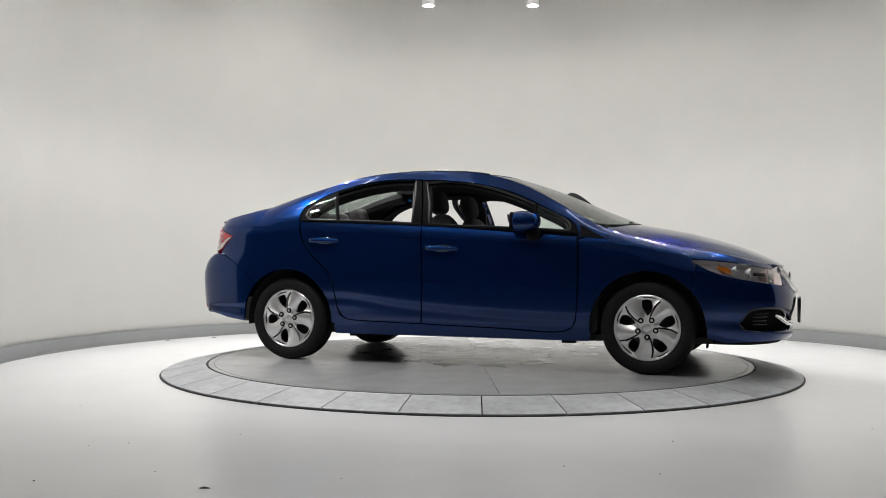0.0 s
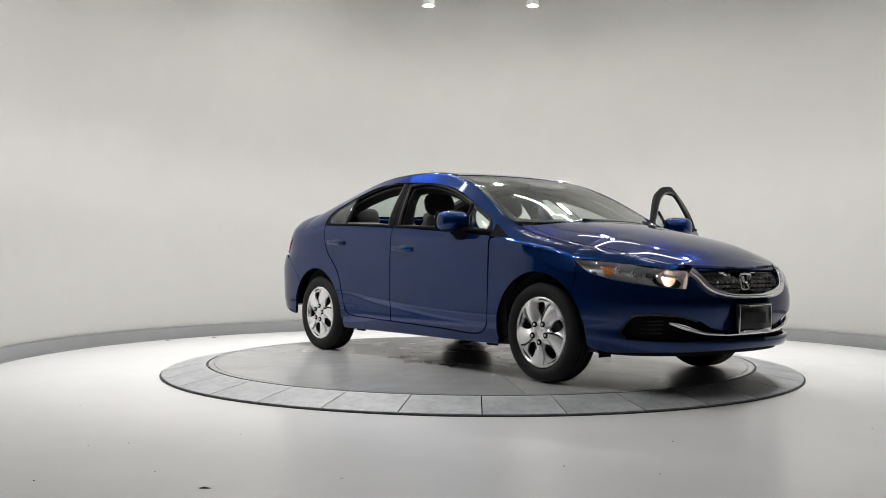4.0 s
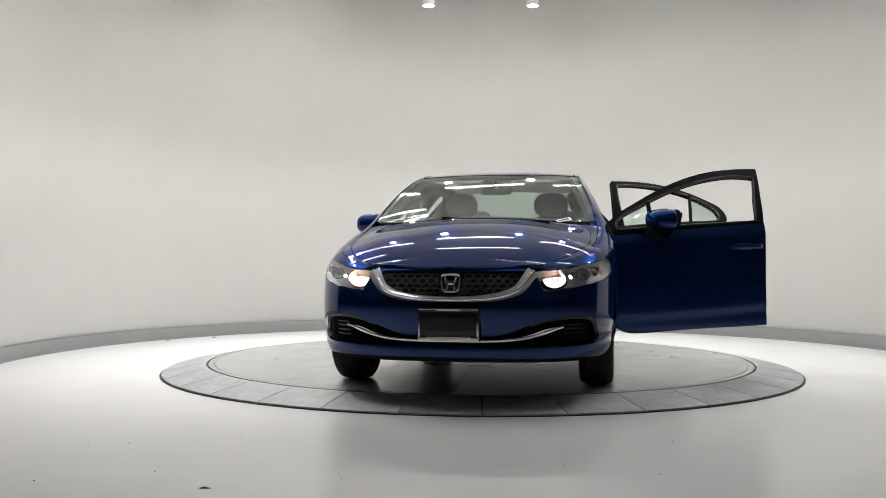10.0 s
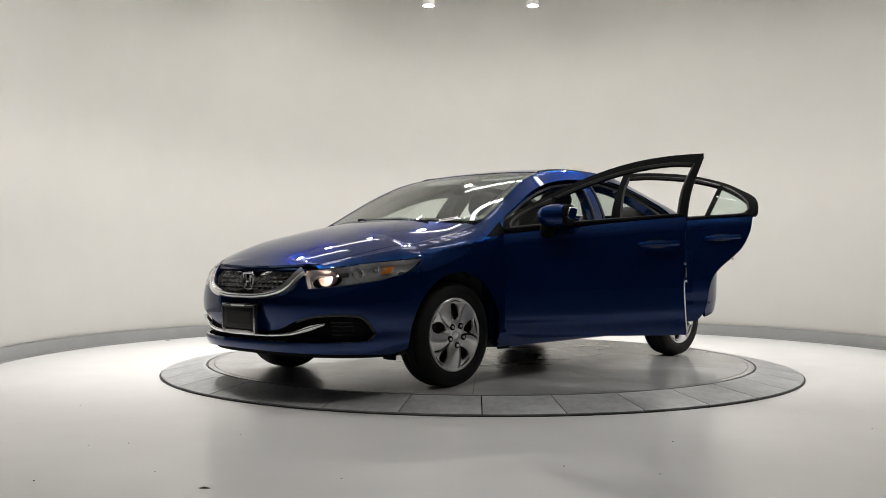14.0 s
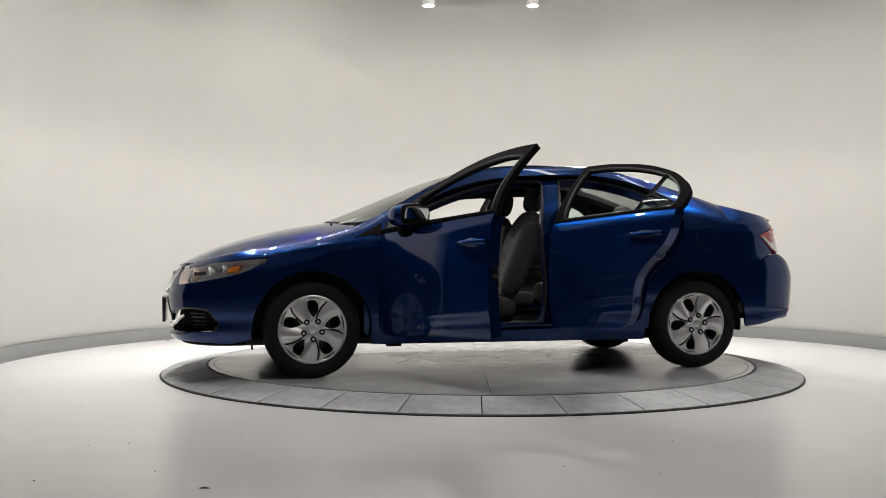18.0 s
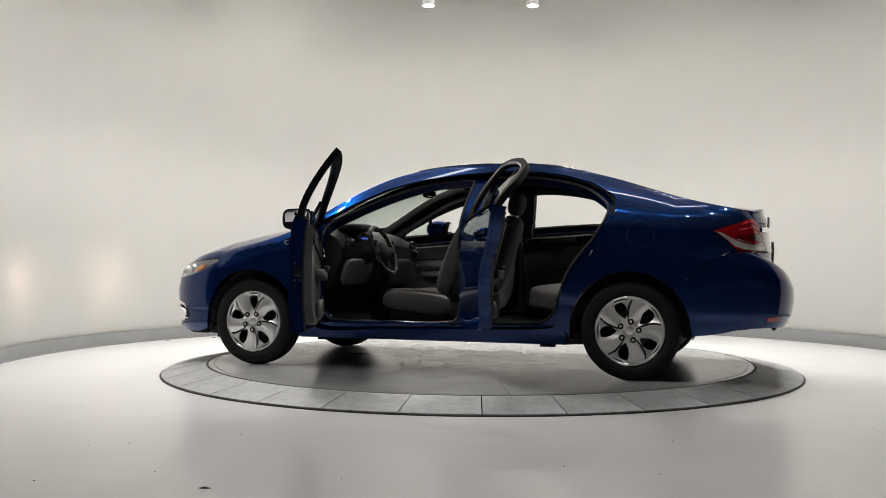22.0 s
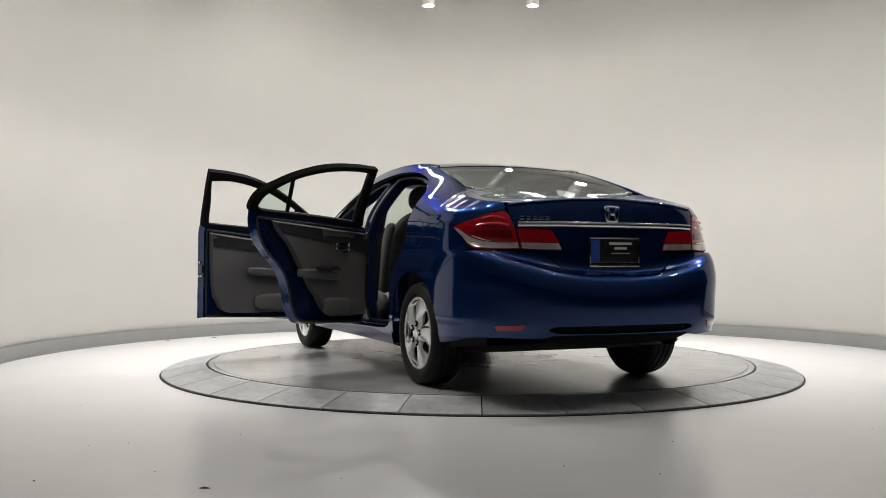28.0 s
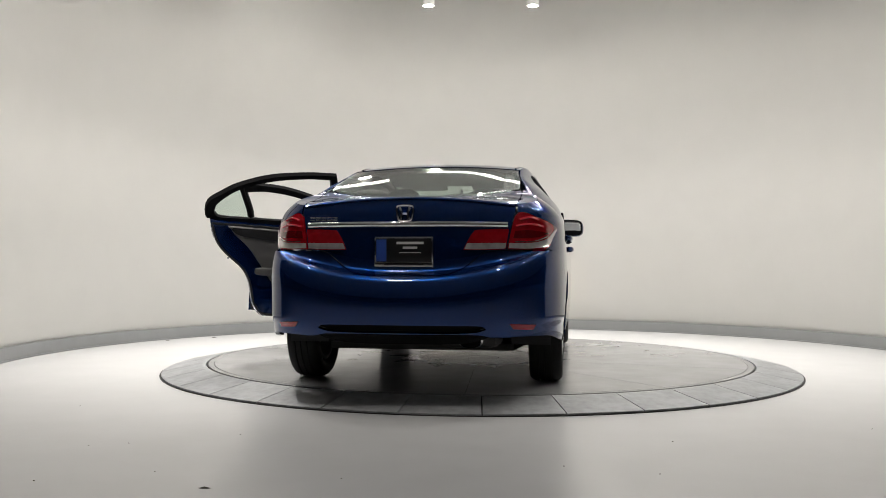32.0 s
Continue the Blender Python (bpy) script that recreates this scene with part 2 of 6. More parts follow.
def tube_light(x, y, length, name="tube_lamp"):
    ob = thing(name, "white ceiling fitting with a lit straight tube", "lamp", "ceiling tubes", m=pose(x, y, CEIL_Z))
    part("tray", bm_box(length + 0.06, 0.14, 0.05, (0, 0, -0.026), 0.006), M_LAMPBODY, ob)
    part("tube", bm_soft(length, 0.075, 0.05, (0, 0, -0.075), 6, 6), M_TUBE, ob, "glowing straight tube cover")
    for s in (-1, 1):
        part("lamp_holder", bm_box(0.02, 0.05, 0.06, (s * (length / 2 + 0.005), 0, -0.075), 0.004), M_LAMPBODY, ob)


for tx, ty, tl in ((-0.1, 2.8, 1.2), (1.5, 2.5, 1.2), (-1.7, 2.5, 1.2), (-0.1, 1.2, 1.2), (2.2, 1.0, 1.5), (-2.4, 1.0, 1.5), (1.3, -0.6, 1.5), (-1.5, -0.6, 1.5)):
    tube_light(tx, ty, tl)


# ---- the turntable ----
RING_O, RING_I = 2.337, 2.026
N_RAMP = 33


def turntable_ring():
    ring = thing("turntable_ring", "fixed ring of sloping steel ramp plates round the turntable", "ramp")
    # dark bed under the plates, the shadow of their gaps put into its colour
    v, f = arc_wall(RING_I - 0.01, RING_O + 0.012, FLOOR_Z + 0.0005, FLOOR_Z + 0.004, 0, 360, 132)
    part("bed", mesh_of("bed", v, f, M_GAP), M_GAP, ring, "near-black bed under the ramp, gap shadow put into its colour")
    step = 360 / N_RAMP
    half = step / 2 - 0.085
    verts, faces = [], []
    n = 6
    zo, zi = FLOOR_Z + 0.012, -0.002
    for i in range(n + 1):
        a = radians(-half + 2 * half * i / n)
        c, s = math.cos(a), math.sin(a)
        for r, z in ((RING_I + 0.004, FLOOR_Z + 0.005), (RING_O, FLOOR_Z + 0.005), (RING_O, zo), (RING_O - 0.006, zo + 0.003), (RING_I + 0.03, zi), (RING_I + 0.004, zi)):
            verts.append((r * c, r * s, z))
    for i in range(n):
        p, q = 6 * i, 6 * i + 6
        for k in range(6):
            l = (k + 1) % 6
            faces.append((p + k, p + l, q + l, q + k)[::-1])
    faces.append(tuple(range(6)))
    faces.append(tuple(range(6 * n, 6 * n + 6))[::-1])
    me = mesh_of("ramp_plate", verts, faces, M_STEEL)
    for i in range(N_RAMP):
        ob = part("ramp_plate", me, None, ring)
        ob.matrix_local = pose(0, 0, 0, 0, 0, -89.5 + (i + 0.5) * step)


turntable_ring()


def turntable_disc():
    disc = thing("turntable_disc", "turning grey steel turntable disc in wedge plates", "turntable")
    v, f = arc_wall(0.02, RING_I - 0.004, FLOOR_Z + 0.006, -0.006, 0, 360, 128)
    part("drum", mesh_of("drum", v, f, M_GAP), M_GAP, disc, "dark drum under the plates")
    n, half = 10, 18 - 0.06
    verts, faces = [], []
    rs = (0.16, 0.8, 1.4, RING_I - 0.055)
    for i in range(n + 1):
        a = radians(-half + 2 * half * i / n)
        c, s = math.cos(a), math.sin(a)
        for r in rs:
            verts.append((r * c, r * s, 0.0))
        verts.append((rs[-1] * c, rs[-1] * s, -0.006))
        verts.append((rs[0] * c, rs[0] * s, -0.006))
    m = 6
    for i in range(n):
        p, q = m * i, m * i + m
        for k in range(m):
            l = (k + 1) % m
            faces.append((p + k, p + l, q + l, q + k))
    faces.append(tuple(range(m))[::-1])
    faces.append(tuple(range(m * n, m * n + m)))
    me = mesh_of("wedge_plate", verts, faces, M_DISC)
    for i in range(10):
        ob = part("wedge_plate", me, None, disc)
        ob.matrix_local = pose(0, 0, 0, 0, 0, 112 + 18 + 36 * i)
    part("hub_plate", bm_cyl(0.155, 0.008, (0, 0, -0.0045), 48), M_DISC, disc)
    v, f = arc_wall(RING_I - 0.051, RING_I - 0.012, -0.006, -0.0005, 0, 360, 128)
    part("rim_band", mesh_of("rim_band", v, f, M_DISC), M_DISC, disc, "narrow steel band round the disc")
    return disc


DISC = turntable_disc()


def floor_debris():
    """Scraps and grit left on the floor."""
    bm = bmesh.new()
    spots = ((-.968, -3.905, .026), (-1.694, -3.177, .004), (.337, -3.491, .004), (-.505, -3.74, .004), (-1.619, -3.829, .007), (-1.539, -3.119, .004),
             (.689, -3.61, .004), (.87, -2.961, .005), (-3.13, 2.102, .03), (-2.77, 2.473, .035), (-1.23, -3.665, .004), (-2.2, -2.1, .004), (1.9, -2.6, .005), (-1.1, -2.9, .003))
    for x, y, r in spots:
        n = 7
        ring = [(x + r * random.uniform(.6, 1.1) * math.cos(2 * math.pi * k / n), y + .4 * r * random.uniform(.6, 1.1) * math.sin(2 * math.pi * k / n)) for k in range(n)]
        lo = [bm.verts.new((p, q, FLOOR_Z + .0006)) for p, q in ring]
        hi = bm.verts.new((x, y, FLOOR_Z + .004 + .1 * r))
        for k in range(n):
            bm.faces.new((lo[k], lo[(k + 1) % n], hi))
        bm.faces.new(lo[::-1])
    me = bpy.data.meshes.new("floor_debris")
    bm.to_mesh(me)
    bm.free()
    me.materials.append(M_GRIT)
    thing("floor_debris", "small dark scraps and grit on the white floor", "debris", kind="stuff", data=me)


floor_debris()



# ---- car materials ----


def car_paint():
    """Dark pigment and bright flakes under one clear coat."""
    m = material("blue_metallic_paint", (0.0022, 0.0100, 0.048), 0.5, coat=1.0, spec=0.0)
    nt = m.node_tree
    a, out = nt.nodes["Principled BSDF"], nt.nodes["Material Output"]
    b = nt.nodes.new("ShaderNodeBsdfPrincipled")
    b.inputs["Base Color"].default_value = (0.006, 0.074, 0.36, 1)
    b.inputs["Metallic"].default_value = 1.0
    b.inputs["Roughness"].default_value = 0.235
    b.inputs["Specular Tint"].default_value = (0.12, 0.26, 0.17, 1)
    for s in (a, b):
        s.inputs["Coat Weight"].default_value = 1.0
        s.inputs["Coat Roughness"].default_value = 0.012
        s.inputs["Coat IOR"].default_value = 1.42
    mix = nt.nodes.new("ShaderNodeMixShader")
    mix.inputs[0].default_value = 0.205
    nt.links.new(a.outputs[0], mix.inputs[1])
    nt.links.new(b.outputs[0], mix.inputs[2])
    nt.links.new(mix.outputs[0], out.inputs[0])
    return m


M_PAINT = car_paint()
M_BLACK = material("black_trim_plastic", (0.010, 0.010, 0.011), 0.75, spec=0.02, var=0.15, scale=30, bump=0.08, bump_scale=400)
M_GLOSSBLACK = material("gloss_black_plastic", (0.012, 0.012, 0.013), 0.12, coat=0.5)
M_UNDER = material("dark_underbody", (0.02, 0.02, 0.021), 0.75, var=0.25, scale=10)
M_RUBBER = material("tyre_rubber", (0.012, 0.012, 0.0125), 0.7, spec=0.2, var=0.15, scale=15, bump=0.15, bump_scale=150)
M_SEAL = material("rubber_seal", (0.012, 0.012, 0.012), 0.55)
M_CHROME = material("chrome", (0.80, 0.80, 0.81), 0.08, metal=1.0)
M_SILVER = material("silver_wheel_paint", (0.84, 0.84, 0.85), 0.27, metal=0.65, var=0.03, scale=30, coat=0.4)
M_BRAKE = material("dark_brake_steel", (0.12, 0.11, 0.10), 0.5, metal=0.8, var=0.2, scale=20)
M_GLASS = glassy("tinted_glass", (0.85, 0.91, 0.88))
M_SCREEN = glassy("windscreen_glass", (0.91, 0.96, 0.93))
M_LENS = glassy("clear_lens", (0.94, 0.95, 0.96))
M_REFLECT = material("lamp_reflector", (0.62, 0.62, 0.63), 0.28, metal=0.55, var=0.35, scale=45, bump=0.6, bump_scale=60)
# pinkish base colour paints the bulb's warm glow onto the lit bowl
M_TUBE_IN = material("glow_tinted_lamp_bowl", (0.82, 0.66, 0.58), 0.34, metal=0.6, bump=0.5, bump_scale=70)
M_GRILLE = material("satin_black_grille", (0.010, 0.010, 0.011), 0.35, coat=0.2)
M_AMBER = material("amber_lens", (0.52, 0.15, 0.012), 0.18, coat=0.6)
M_RED = material("red_lamp_lens", (0.30, 0.003, 0.009), 0.12, coat=1.0, spec=0.3, var=0.35, scale=24, bump=0.5, bump_scale=70)
M_REDBRIGHT = material("bright_red_light_guide", (0.62, 0.02, 0.04), 0.15, coat=1.0, var=0.1, scale=40)
M_REDDARK = material("deep_red_lamp_lens", (0.10, 0.001, 0.003), 0.15, coat=1.0, spec=0.3, var=0.4, scale=20)
M_CLEARLAMP = material("frosted_clear_lens", (0.58, 0.54, 0.53), 0.2, metal=0.45, coat=0.8, var=0.3, scale=30)
M_BEAM = glowing("lit_headlight_bulb", (1.0, 0.78, 0.64), 130.0)
# added source, not a lamp of the car; throws the headlight's patch on the wall
M_PATCHBEAM = glowing("added_patch_emitter", (1.0, 0.74, 0.56), 22000.0)
M_CLOTH = material("dark_grey_seat_cloth", (0.038, 0.037, 0.038), 0.95, var=0.2, scale=40, bump=0.5, bump_scale=500)
M_CLOTHLT = material("mid_grey_seat_cloth", (0.085, 0.082, 0.083), 0.95, var=0.12, scale=40, bump=0.5, bump_scale=500)
M_DASH = material("charcoal_dash_plastic", (0.022, 0.022, 0.024), 0.7, spec=0.15, var=0.15, scale=40, bump=0.2, bump_scale=300)
M_TRIM = material("light_grey_trim_plastic", (0.095, 0.092, 0.091), 0.6, var=0.06, scale=40, bump=0.15, bump_scale=300)
M_LINER = material("grey_headliner", (0.42, 0.42, 0.41), 0.95, var=0.05, scale=60, bump=0.3, bump_scale=400)
M_CARPET = material("black_carpet", (0.02, 0.02, 0.021), 1.0, var=0.3, scale=80, bump=0.6, bump_scale=400)
M_MIRROR = material("mirror_glass", (0.85, 0.86, 0.87), 0.02, metal=1.0)
M_PLATE = material("black_plate_insert", (0.012, 0.012, 0.014), 0.3, coat=0.5)
M_WHITE = material("white_print", (0.75, 0.75, 0.74), 0.5)
M_BLUEPRINT = material("blue_print", (0.03, 0.09, 0.42), 0.4)
M_SCREENGLOW = glowing("blue_dial_glow", (0.10, 0.18, 0.9), 0.4)


# ---- car surfaces ----
def spl(pts, soft=0.0):
    """Smooth curve through (x, value) pairs that never overshoots; soft: width over which its bends are eased."""
    pts = sorted(pts)
    x = np.array([p[0] for p in pts])
    y = np.array([p[1] for p in pts])
    h, dl = np.diff(x), np.diff(y) / np.diff(x)
    m = np.zeros_like(y)
    m[0], m[-1] = dl[0], dl[-1]
    for i in range(1, len(x) - 1):
        if dl[i - 1] * dl[i] > 0:
            w1, w2 = 2 * h[i] + h[i - 1], h[i] + 2 * h[i - 1]
            m[i] = (w1 + w2) / (w1 / dl[i - 1] + w2 / dl[i])

    def at(q):
        q = np.clip(np.asarray(q, float), x[0], x[-1])
        i = np.clip(np.searchsorted(x, q, side="right") - 1, 0, len(h) - 1)
        t = (q - x[i]) / h[i]
        return (y[i] * (1 + 2 * t) * (1 - t) ** 2 + h[i] * m[i] * t * (1 - t) ** 2
                + y[i + 1] * t * t * (3 - 2 * t) + h[i] * m[i + 1] * t * t * (t - 1))
    if not soft:
        return at
    st = soft / 20
    k = np.arange(-60, 61) * st
    w = np.exp(-(k / soft) ** 2 / 2)
    w /= w.sum()
    g = np.arange(x[0] - 60 * st, x[-1] + 60.5 * st, st)
    ends = np.where(g < x[0], m[0] * (g - x[0]), np.where(g > x[-1], m[-1] * (g - x[-1]), 0))
    v = np.convolve(at(g) + ends, w, "valid")
    g = g[60:60 + len(v)]

    def eased(q):
        return np.interp(np.asarray(q, float), g, v)
    return eased


XA, XB, SF = 1.35, -1.35, 1.25
N_F, N_R = 2.85, 3.7
half_w = spl([(-1.6, .872), (-1.35, .877), (-.5, .874), (.3, .875), (1.0, .875), (1.35, .876), (1.6, .872)], 0.08)
belly = spl([(.15, .925), (.20, .952), (.25, .972), (.29, .984), (.33, .987), (.365, .988), (.388, .991), (.405, .9965), (.44, .998), (.5, .999), (.6, 1.0), (.7, .998), (.78, .994), (.85, .988), (.95, .980), (1.05, .972)], 0.010)
# crease low on the doors, climbing to the rear, and the shoulder under the windows
z_low = spl([(1.6, .40), (1.15, .385), (.85, .372), (.4, .388), (0, .412), (-.5, .455), (-.85, .50), (-1.1, .49), (-1.5, .42), (-1.7, .40)], 0.05)
z_sh = spl([(2.1, .70), (1.6, .745), (1.3, .80), (1.05, .835), (.85, .868), (.5, .886), (0, .917), (-.5, .950), (-.9, .975), (-1.2, .985), (-1.5, .968), (-1.8, .945)], 0.08)
fold = spl([(-.05, 0), (-.012, 0), (0, .0012), (.015, .0045), (.04, .0127), (.07, .0242), (.10, .0375), (.15, .066)], 0.004)
z_belt = spl([(2.2, .56), (1.9, .62), (1.6, .68), (1.3, .77), (1.05, .875), (.85, .925), (.576, .953), (-.2, .993), (-.94, 1.03), (-1.2, 1.035), (-1.45, 1.005), (-1.75, .985), (-2.1, .97)], 0.06)
kurl = spl([(1.6, 1), (1.25, 1), (.95, .15), (.7, 0), (-.9, 0), (-1.2, .05), (-1.5, .15), (-1.8, .2)], 0.08)
y_top = spl([(1.63, .745), (1.3, .745), (1.05, .745), (.9, .732), (.65, .682), (.3, .603), (0, .585), (-.3, .59), (-.6, .582), (-.9, .558), (-1.1, .560), (-1.3, .590), (-1.5, .625), (-1.75, .640), (-2.1, .620)], .1)
z_crest = spl([(2.175, .69), (2.12, .705), (2.05, .728), (1.95, .756), (1.8, .790), (1.63, .823), (1.3, .892), (1.05, .957), (.9, 1.035), (.65, 1.182), (.3, 1.338), (0, 1.390), (-.3, 1.402), (-.6, 1.396), (-.9, 1.365), (-1.1, 1.318), (-1.3, 1.258), (-1.5, 1.190), (-1.75, 1.110), (-1.95, 1.070), (-2.12, 1.045)], .11)
hood_mid = spl([(2.25, .665), (2.19, .697), (2.05, .782), (1.85, .858), (1.6, .931), (1.35, .982), (1.22, 1.003), (1.0, 1.035)], .10)
glass_mid = spl([(1.5, .895), (1.22, 1.001), (.95, 1.105), (.65, 1.237), (.3, 1.365), (.15, 1.398), (0, 1.418), (-.3, 1.434), (-.6, 1.427), (-.9, 1.396), (-1.2, 1.29), (-1.45, 1.192), (-1.62, 1.125), (-1.9, 1.015)], .11)
deck_mid = spl([(-1.4, 1.14), (-1.62, 1.122), (-1.7, 1.115), (-1.85, 1.105), (-2.05, 1.092), (-2.13, 1.085)], .05)


def z_mid(x):
    """Middle line: bonnet, glass and roof, boot deck, with a break at each glass foot."""
    x = np.asarray(x, float)
    front = np.where(x > 1.3, hood_mid(x), np.maximum(hood_mid(x), glass_mid(x)))
    return np.where(x > 1.05, front, np.where(x < -1.5, np.maximum(glass_mid(x), deck_mid(x)), glass_mid(x)))


arch = spl([(1.5, 2.5), (1.15, 2.5), (.95, 2.05), (.3, 2.05), (.05, 2.4), (-.8, 2.4), (-1.1, 2.1), (-1.5, 2.2), (-1.8, 2.5)], 0.2)
ridge_y = spl([(2.1, .36), (1.95, .43), (1.7, .51), (1.45, .56), (1.15, .60)], .05)
wing_line = spl([(1.7, .770), (1.5, .800), (1.3, .835), (1.1, .868), (.9, .895)], .05)
bend = spl([(2.2, 0), (1.6, .1), (1.2, .36), (.2, .28), (-.3, 0), (-.9, -.2), (-1.6, -.28), (-2.1, 0)], 0.1)
x_front = spl([(.15, 2.14), (.2, 2.19), (.25, 2.225), (.29, 2.225), (.35, 2.215), (.42, 2.235), (.5, 2.245), (.58, 2.23), (.66, 2.195), (.70, 2.16), (.75, 2.08), (.80, 1.98), (.9, 1.75)], 0.016)
x_rear = spl([(.25, -2.19), (.3, -2.24), (.34, -2.275), (.38, -2.292), (.42, -2.302), (.5, -2.314), (.535, -2.314), (.565, -2.307), (.60, -2.294), (.635, -2.274), (.654, -2.252), (.666, -2.225), (.673, -2.20), (.70, -2.182), (.80, -2.17), (.90, -2.16), (.945, -2.154), (1.02, -2.138), (1.10, -2.108)], 0.010)


def y_side(x, z):
    xc = np.clip(x, -1.6, 1.6)
    zb, zc, yt, k = z_belt(xc), z_crest(xc), y_top(xc), kurl(xc)
    zz = np.minimum(z, zb)
    yb = half_w(xc) * belly(zz + (.40 - z_low(xc)) * np.clip((.62 - zz) / .10, 0, 1) * np.clip((zz - .25) / .13, 0, 1)) - fold(zz - z_sh(xc))
    t = np.clip((z - zb) / np.maximum(zc - zb, .01), 0, 1)
    h, dp = zc - zb, np.maximum(yb - yt, .01)
    roll = (h * (.24 * t + .16 * t * t) + np.maximum(dp - h * .40, 0) * t ** 8) / dp
    q = (1 - k) * t ** 1.5 + k * roll
    d = np.abs(z - wing_line(xc)) / .032
    return yb + (yt - yb) * q + .0075 * np.maximum(0, 1 - d) ** 1.3 * np.clip((xc - .92) / .2, 0, 1) * np.clip((1.66 - xc) / .25, 0, 1)


def shelf_lift(z, y):
    """The step over the rear bumper climbs towards the lamps."""
    return z - .15 * np.minimum(np.abs(y) / .8, 1) ** 2.2 * np.clip((.95 - z) / .13, 0, 1) * np.clip((z - .40) / .18, 0, 1)


def y_full(x, z):
    y = y_side(x, z)
    f = np.clip((x - XA) / (x_front(z) - XA), 0, 1)
    r = np.clip((x - XB) / (x_rear(shelf_lift(z, .70)) - XB), 0, 1)
    return y * np.maximum(1 - f ** N_F, 0) ** (1 / N_F) * np.maximum(1 - r ** N_R, 0) ** (1 / N_R)


def y_crest(x):
    return y_full(x, z_crest(x))


def on_side(side):
    """Side of the body: (x, z)."""
    def f(x, z):
        return np.stack([x, side * y_full(x, z), z], -1)
    return f


def on_front(a, z):
    """Nose: a runs from the middle, to the left positive."""
    ph = (SF - np.abs(a)) / SF * math.pi / 2
    s, c = np.sin(np.maximum(ph, 0)), np.cos(np.maximum(ph, 0))
    r = (np.abs(s) ** N_F + np.abs(c) ** N_F) ** (-1 / N_F)
    x = np.where(ph > 0, XA + (x_front(z) - XA) * s * r, XA + (SF - np.abs(a)))
    y = y_side(x, z) * np.where(ph > 0, c * r, 1)
    return np.stack([x, np.sign(a) * y, z], -1)


def on_rear(a, z):
    ph = (SF - np.abs(a)) / SF * math.pi / 2
    s, c = np.sin(np.maximum(ph, 0)), np.cos(np.maximum(ph, 0))
    r = (np.abs(s) ** N_R + np.abs(c) ** N_R) ** (-1 / N_R)
    zl = shelf_lift(z, y_side(XB, z) * c * r)
    x = np.where(ph > 0, XB + (x_rear(zl) - XB) * s * r, XB - (SF - np.abs(a)))
    y = y_side(x, z) * np.where(ph > 0, c * r, 1)
    return np.stack([x, np.sign(a) * y, z], -1)


def on_top(x, y):
    k = np.clip((x - 2.0) / .1, 0, 1)
    yt = np.maximum(y_crest(x), .02 + .48 * k * k * (3 - 2 * k))
    v = np.clip(np.abs(y) / yt, 0, 1)
    zc, ze, zo = z_mid(x + bend(x) * y * y), z_crest(x), z_mid(x + bend(x) * yt * yt)
    ridge = .0035 * np.exp(-((np.abs(y) - ridge_y(x)) / .10) ** 2) * np.clip((x - 1.2) / .25, 0, 1) * np.clip((2.1 - x) / .2, 0, 1)
    return np.stack([x, y, zc - (zo - ze) * v ** arch(x) + ridge], -1)


def wrap(surf, kind, p, z):
    """The running coordinate on the nose or tail for a side place S x or a face place F y (given for the left, y > 0)."""
    lo, hi = 0.0, SF
    for _ in range(50):
        mid = (lo + hi) / 2
        q = surf(np.array(mid), np.array(z))
        if kind == "F":
            lo, hi = (mid, hi) if q[1] < p else (lo, mid)
        else:
            lo, hi = (mid, hi) if abs(q[0]) > abs(p) else (lo, mid)
    return (lo + hi) / 2


def wrapped(surf, pts):
    return [(wrap(surf, k, p, z), z) for k, p, z in pts]


def smooth_line(pts, step, closed=True, corner=42):
    """A line through points, rounded but for its corners, in even steps."""
    P = [np.array(p, float) for p in pts]
    n = len(P)
    out = []
    last = n if closed else n - 1

    def sharp(i):
        if not closed and i in (0, n - 1):
            return True
        a, b = P[i % n] - P[(i - 1) % n], P[(i + 1) % n] - P[i % n]
        c = a @ b / (np.linalg.norm(a) * np.linalg.norm(b) + 1e-12)
        return math.degrees(math.acos(max(-1, min(1, c)))) > corner
    for i in range(last):
        p1, p2 = P[i % n], P[(i + 1) % n]
        d = np.linalg.norm(p2 - p1)
        m1 = (p2 - p1) if sharp(i) else (P[(i + 1) % n] - P[(i - 1) % n]) / (np.linalg.norm(P[(i + 1) % n] - p1) + np.linalg.norm(p1 - P[(i - 1) % n])) * d
        m2 = (p2 - p1) if sharp((i + 1) % n) else (P[(i + 2) % n] - p1) / (np.linalg.norm(P[(i + 2) % n] - p2) + d) * d
        k = max(1, int(math.ceil(d / step)))
        for j in range(k):
            t = j / k
            out.append((2 * t ** 3 - 3 * t * t + 1) * p1 + (t ** 3 - 2 * t * t + t) * m1 + (3 * t * t - 2 * t ** 3) * p2 + (t ** 3 - t * t) * m2)
    if not closed:
        out.append(P[-1])
    return np.array(out)


def inside(poly, q):
    x, y = q[:, 0], q[:, 1]
    res = np.zeros(len(q), bool)
    a, b = poly, np.roll(poly, -1, 0)
    for (x1, y1), (x2, y2) in zip(a, b):
        if y1 == y2:
            continue
        c = (y1 > y) != (y2 > y)
        res ^= c & (x < (x2 - x1) * (y - y1) / (y2 - y1) + x1)
    return res


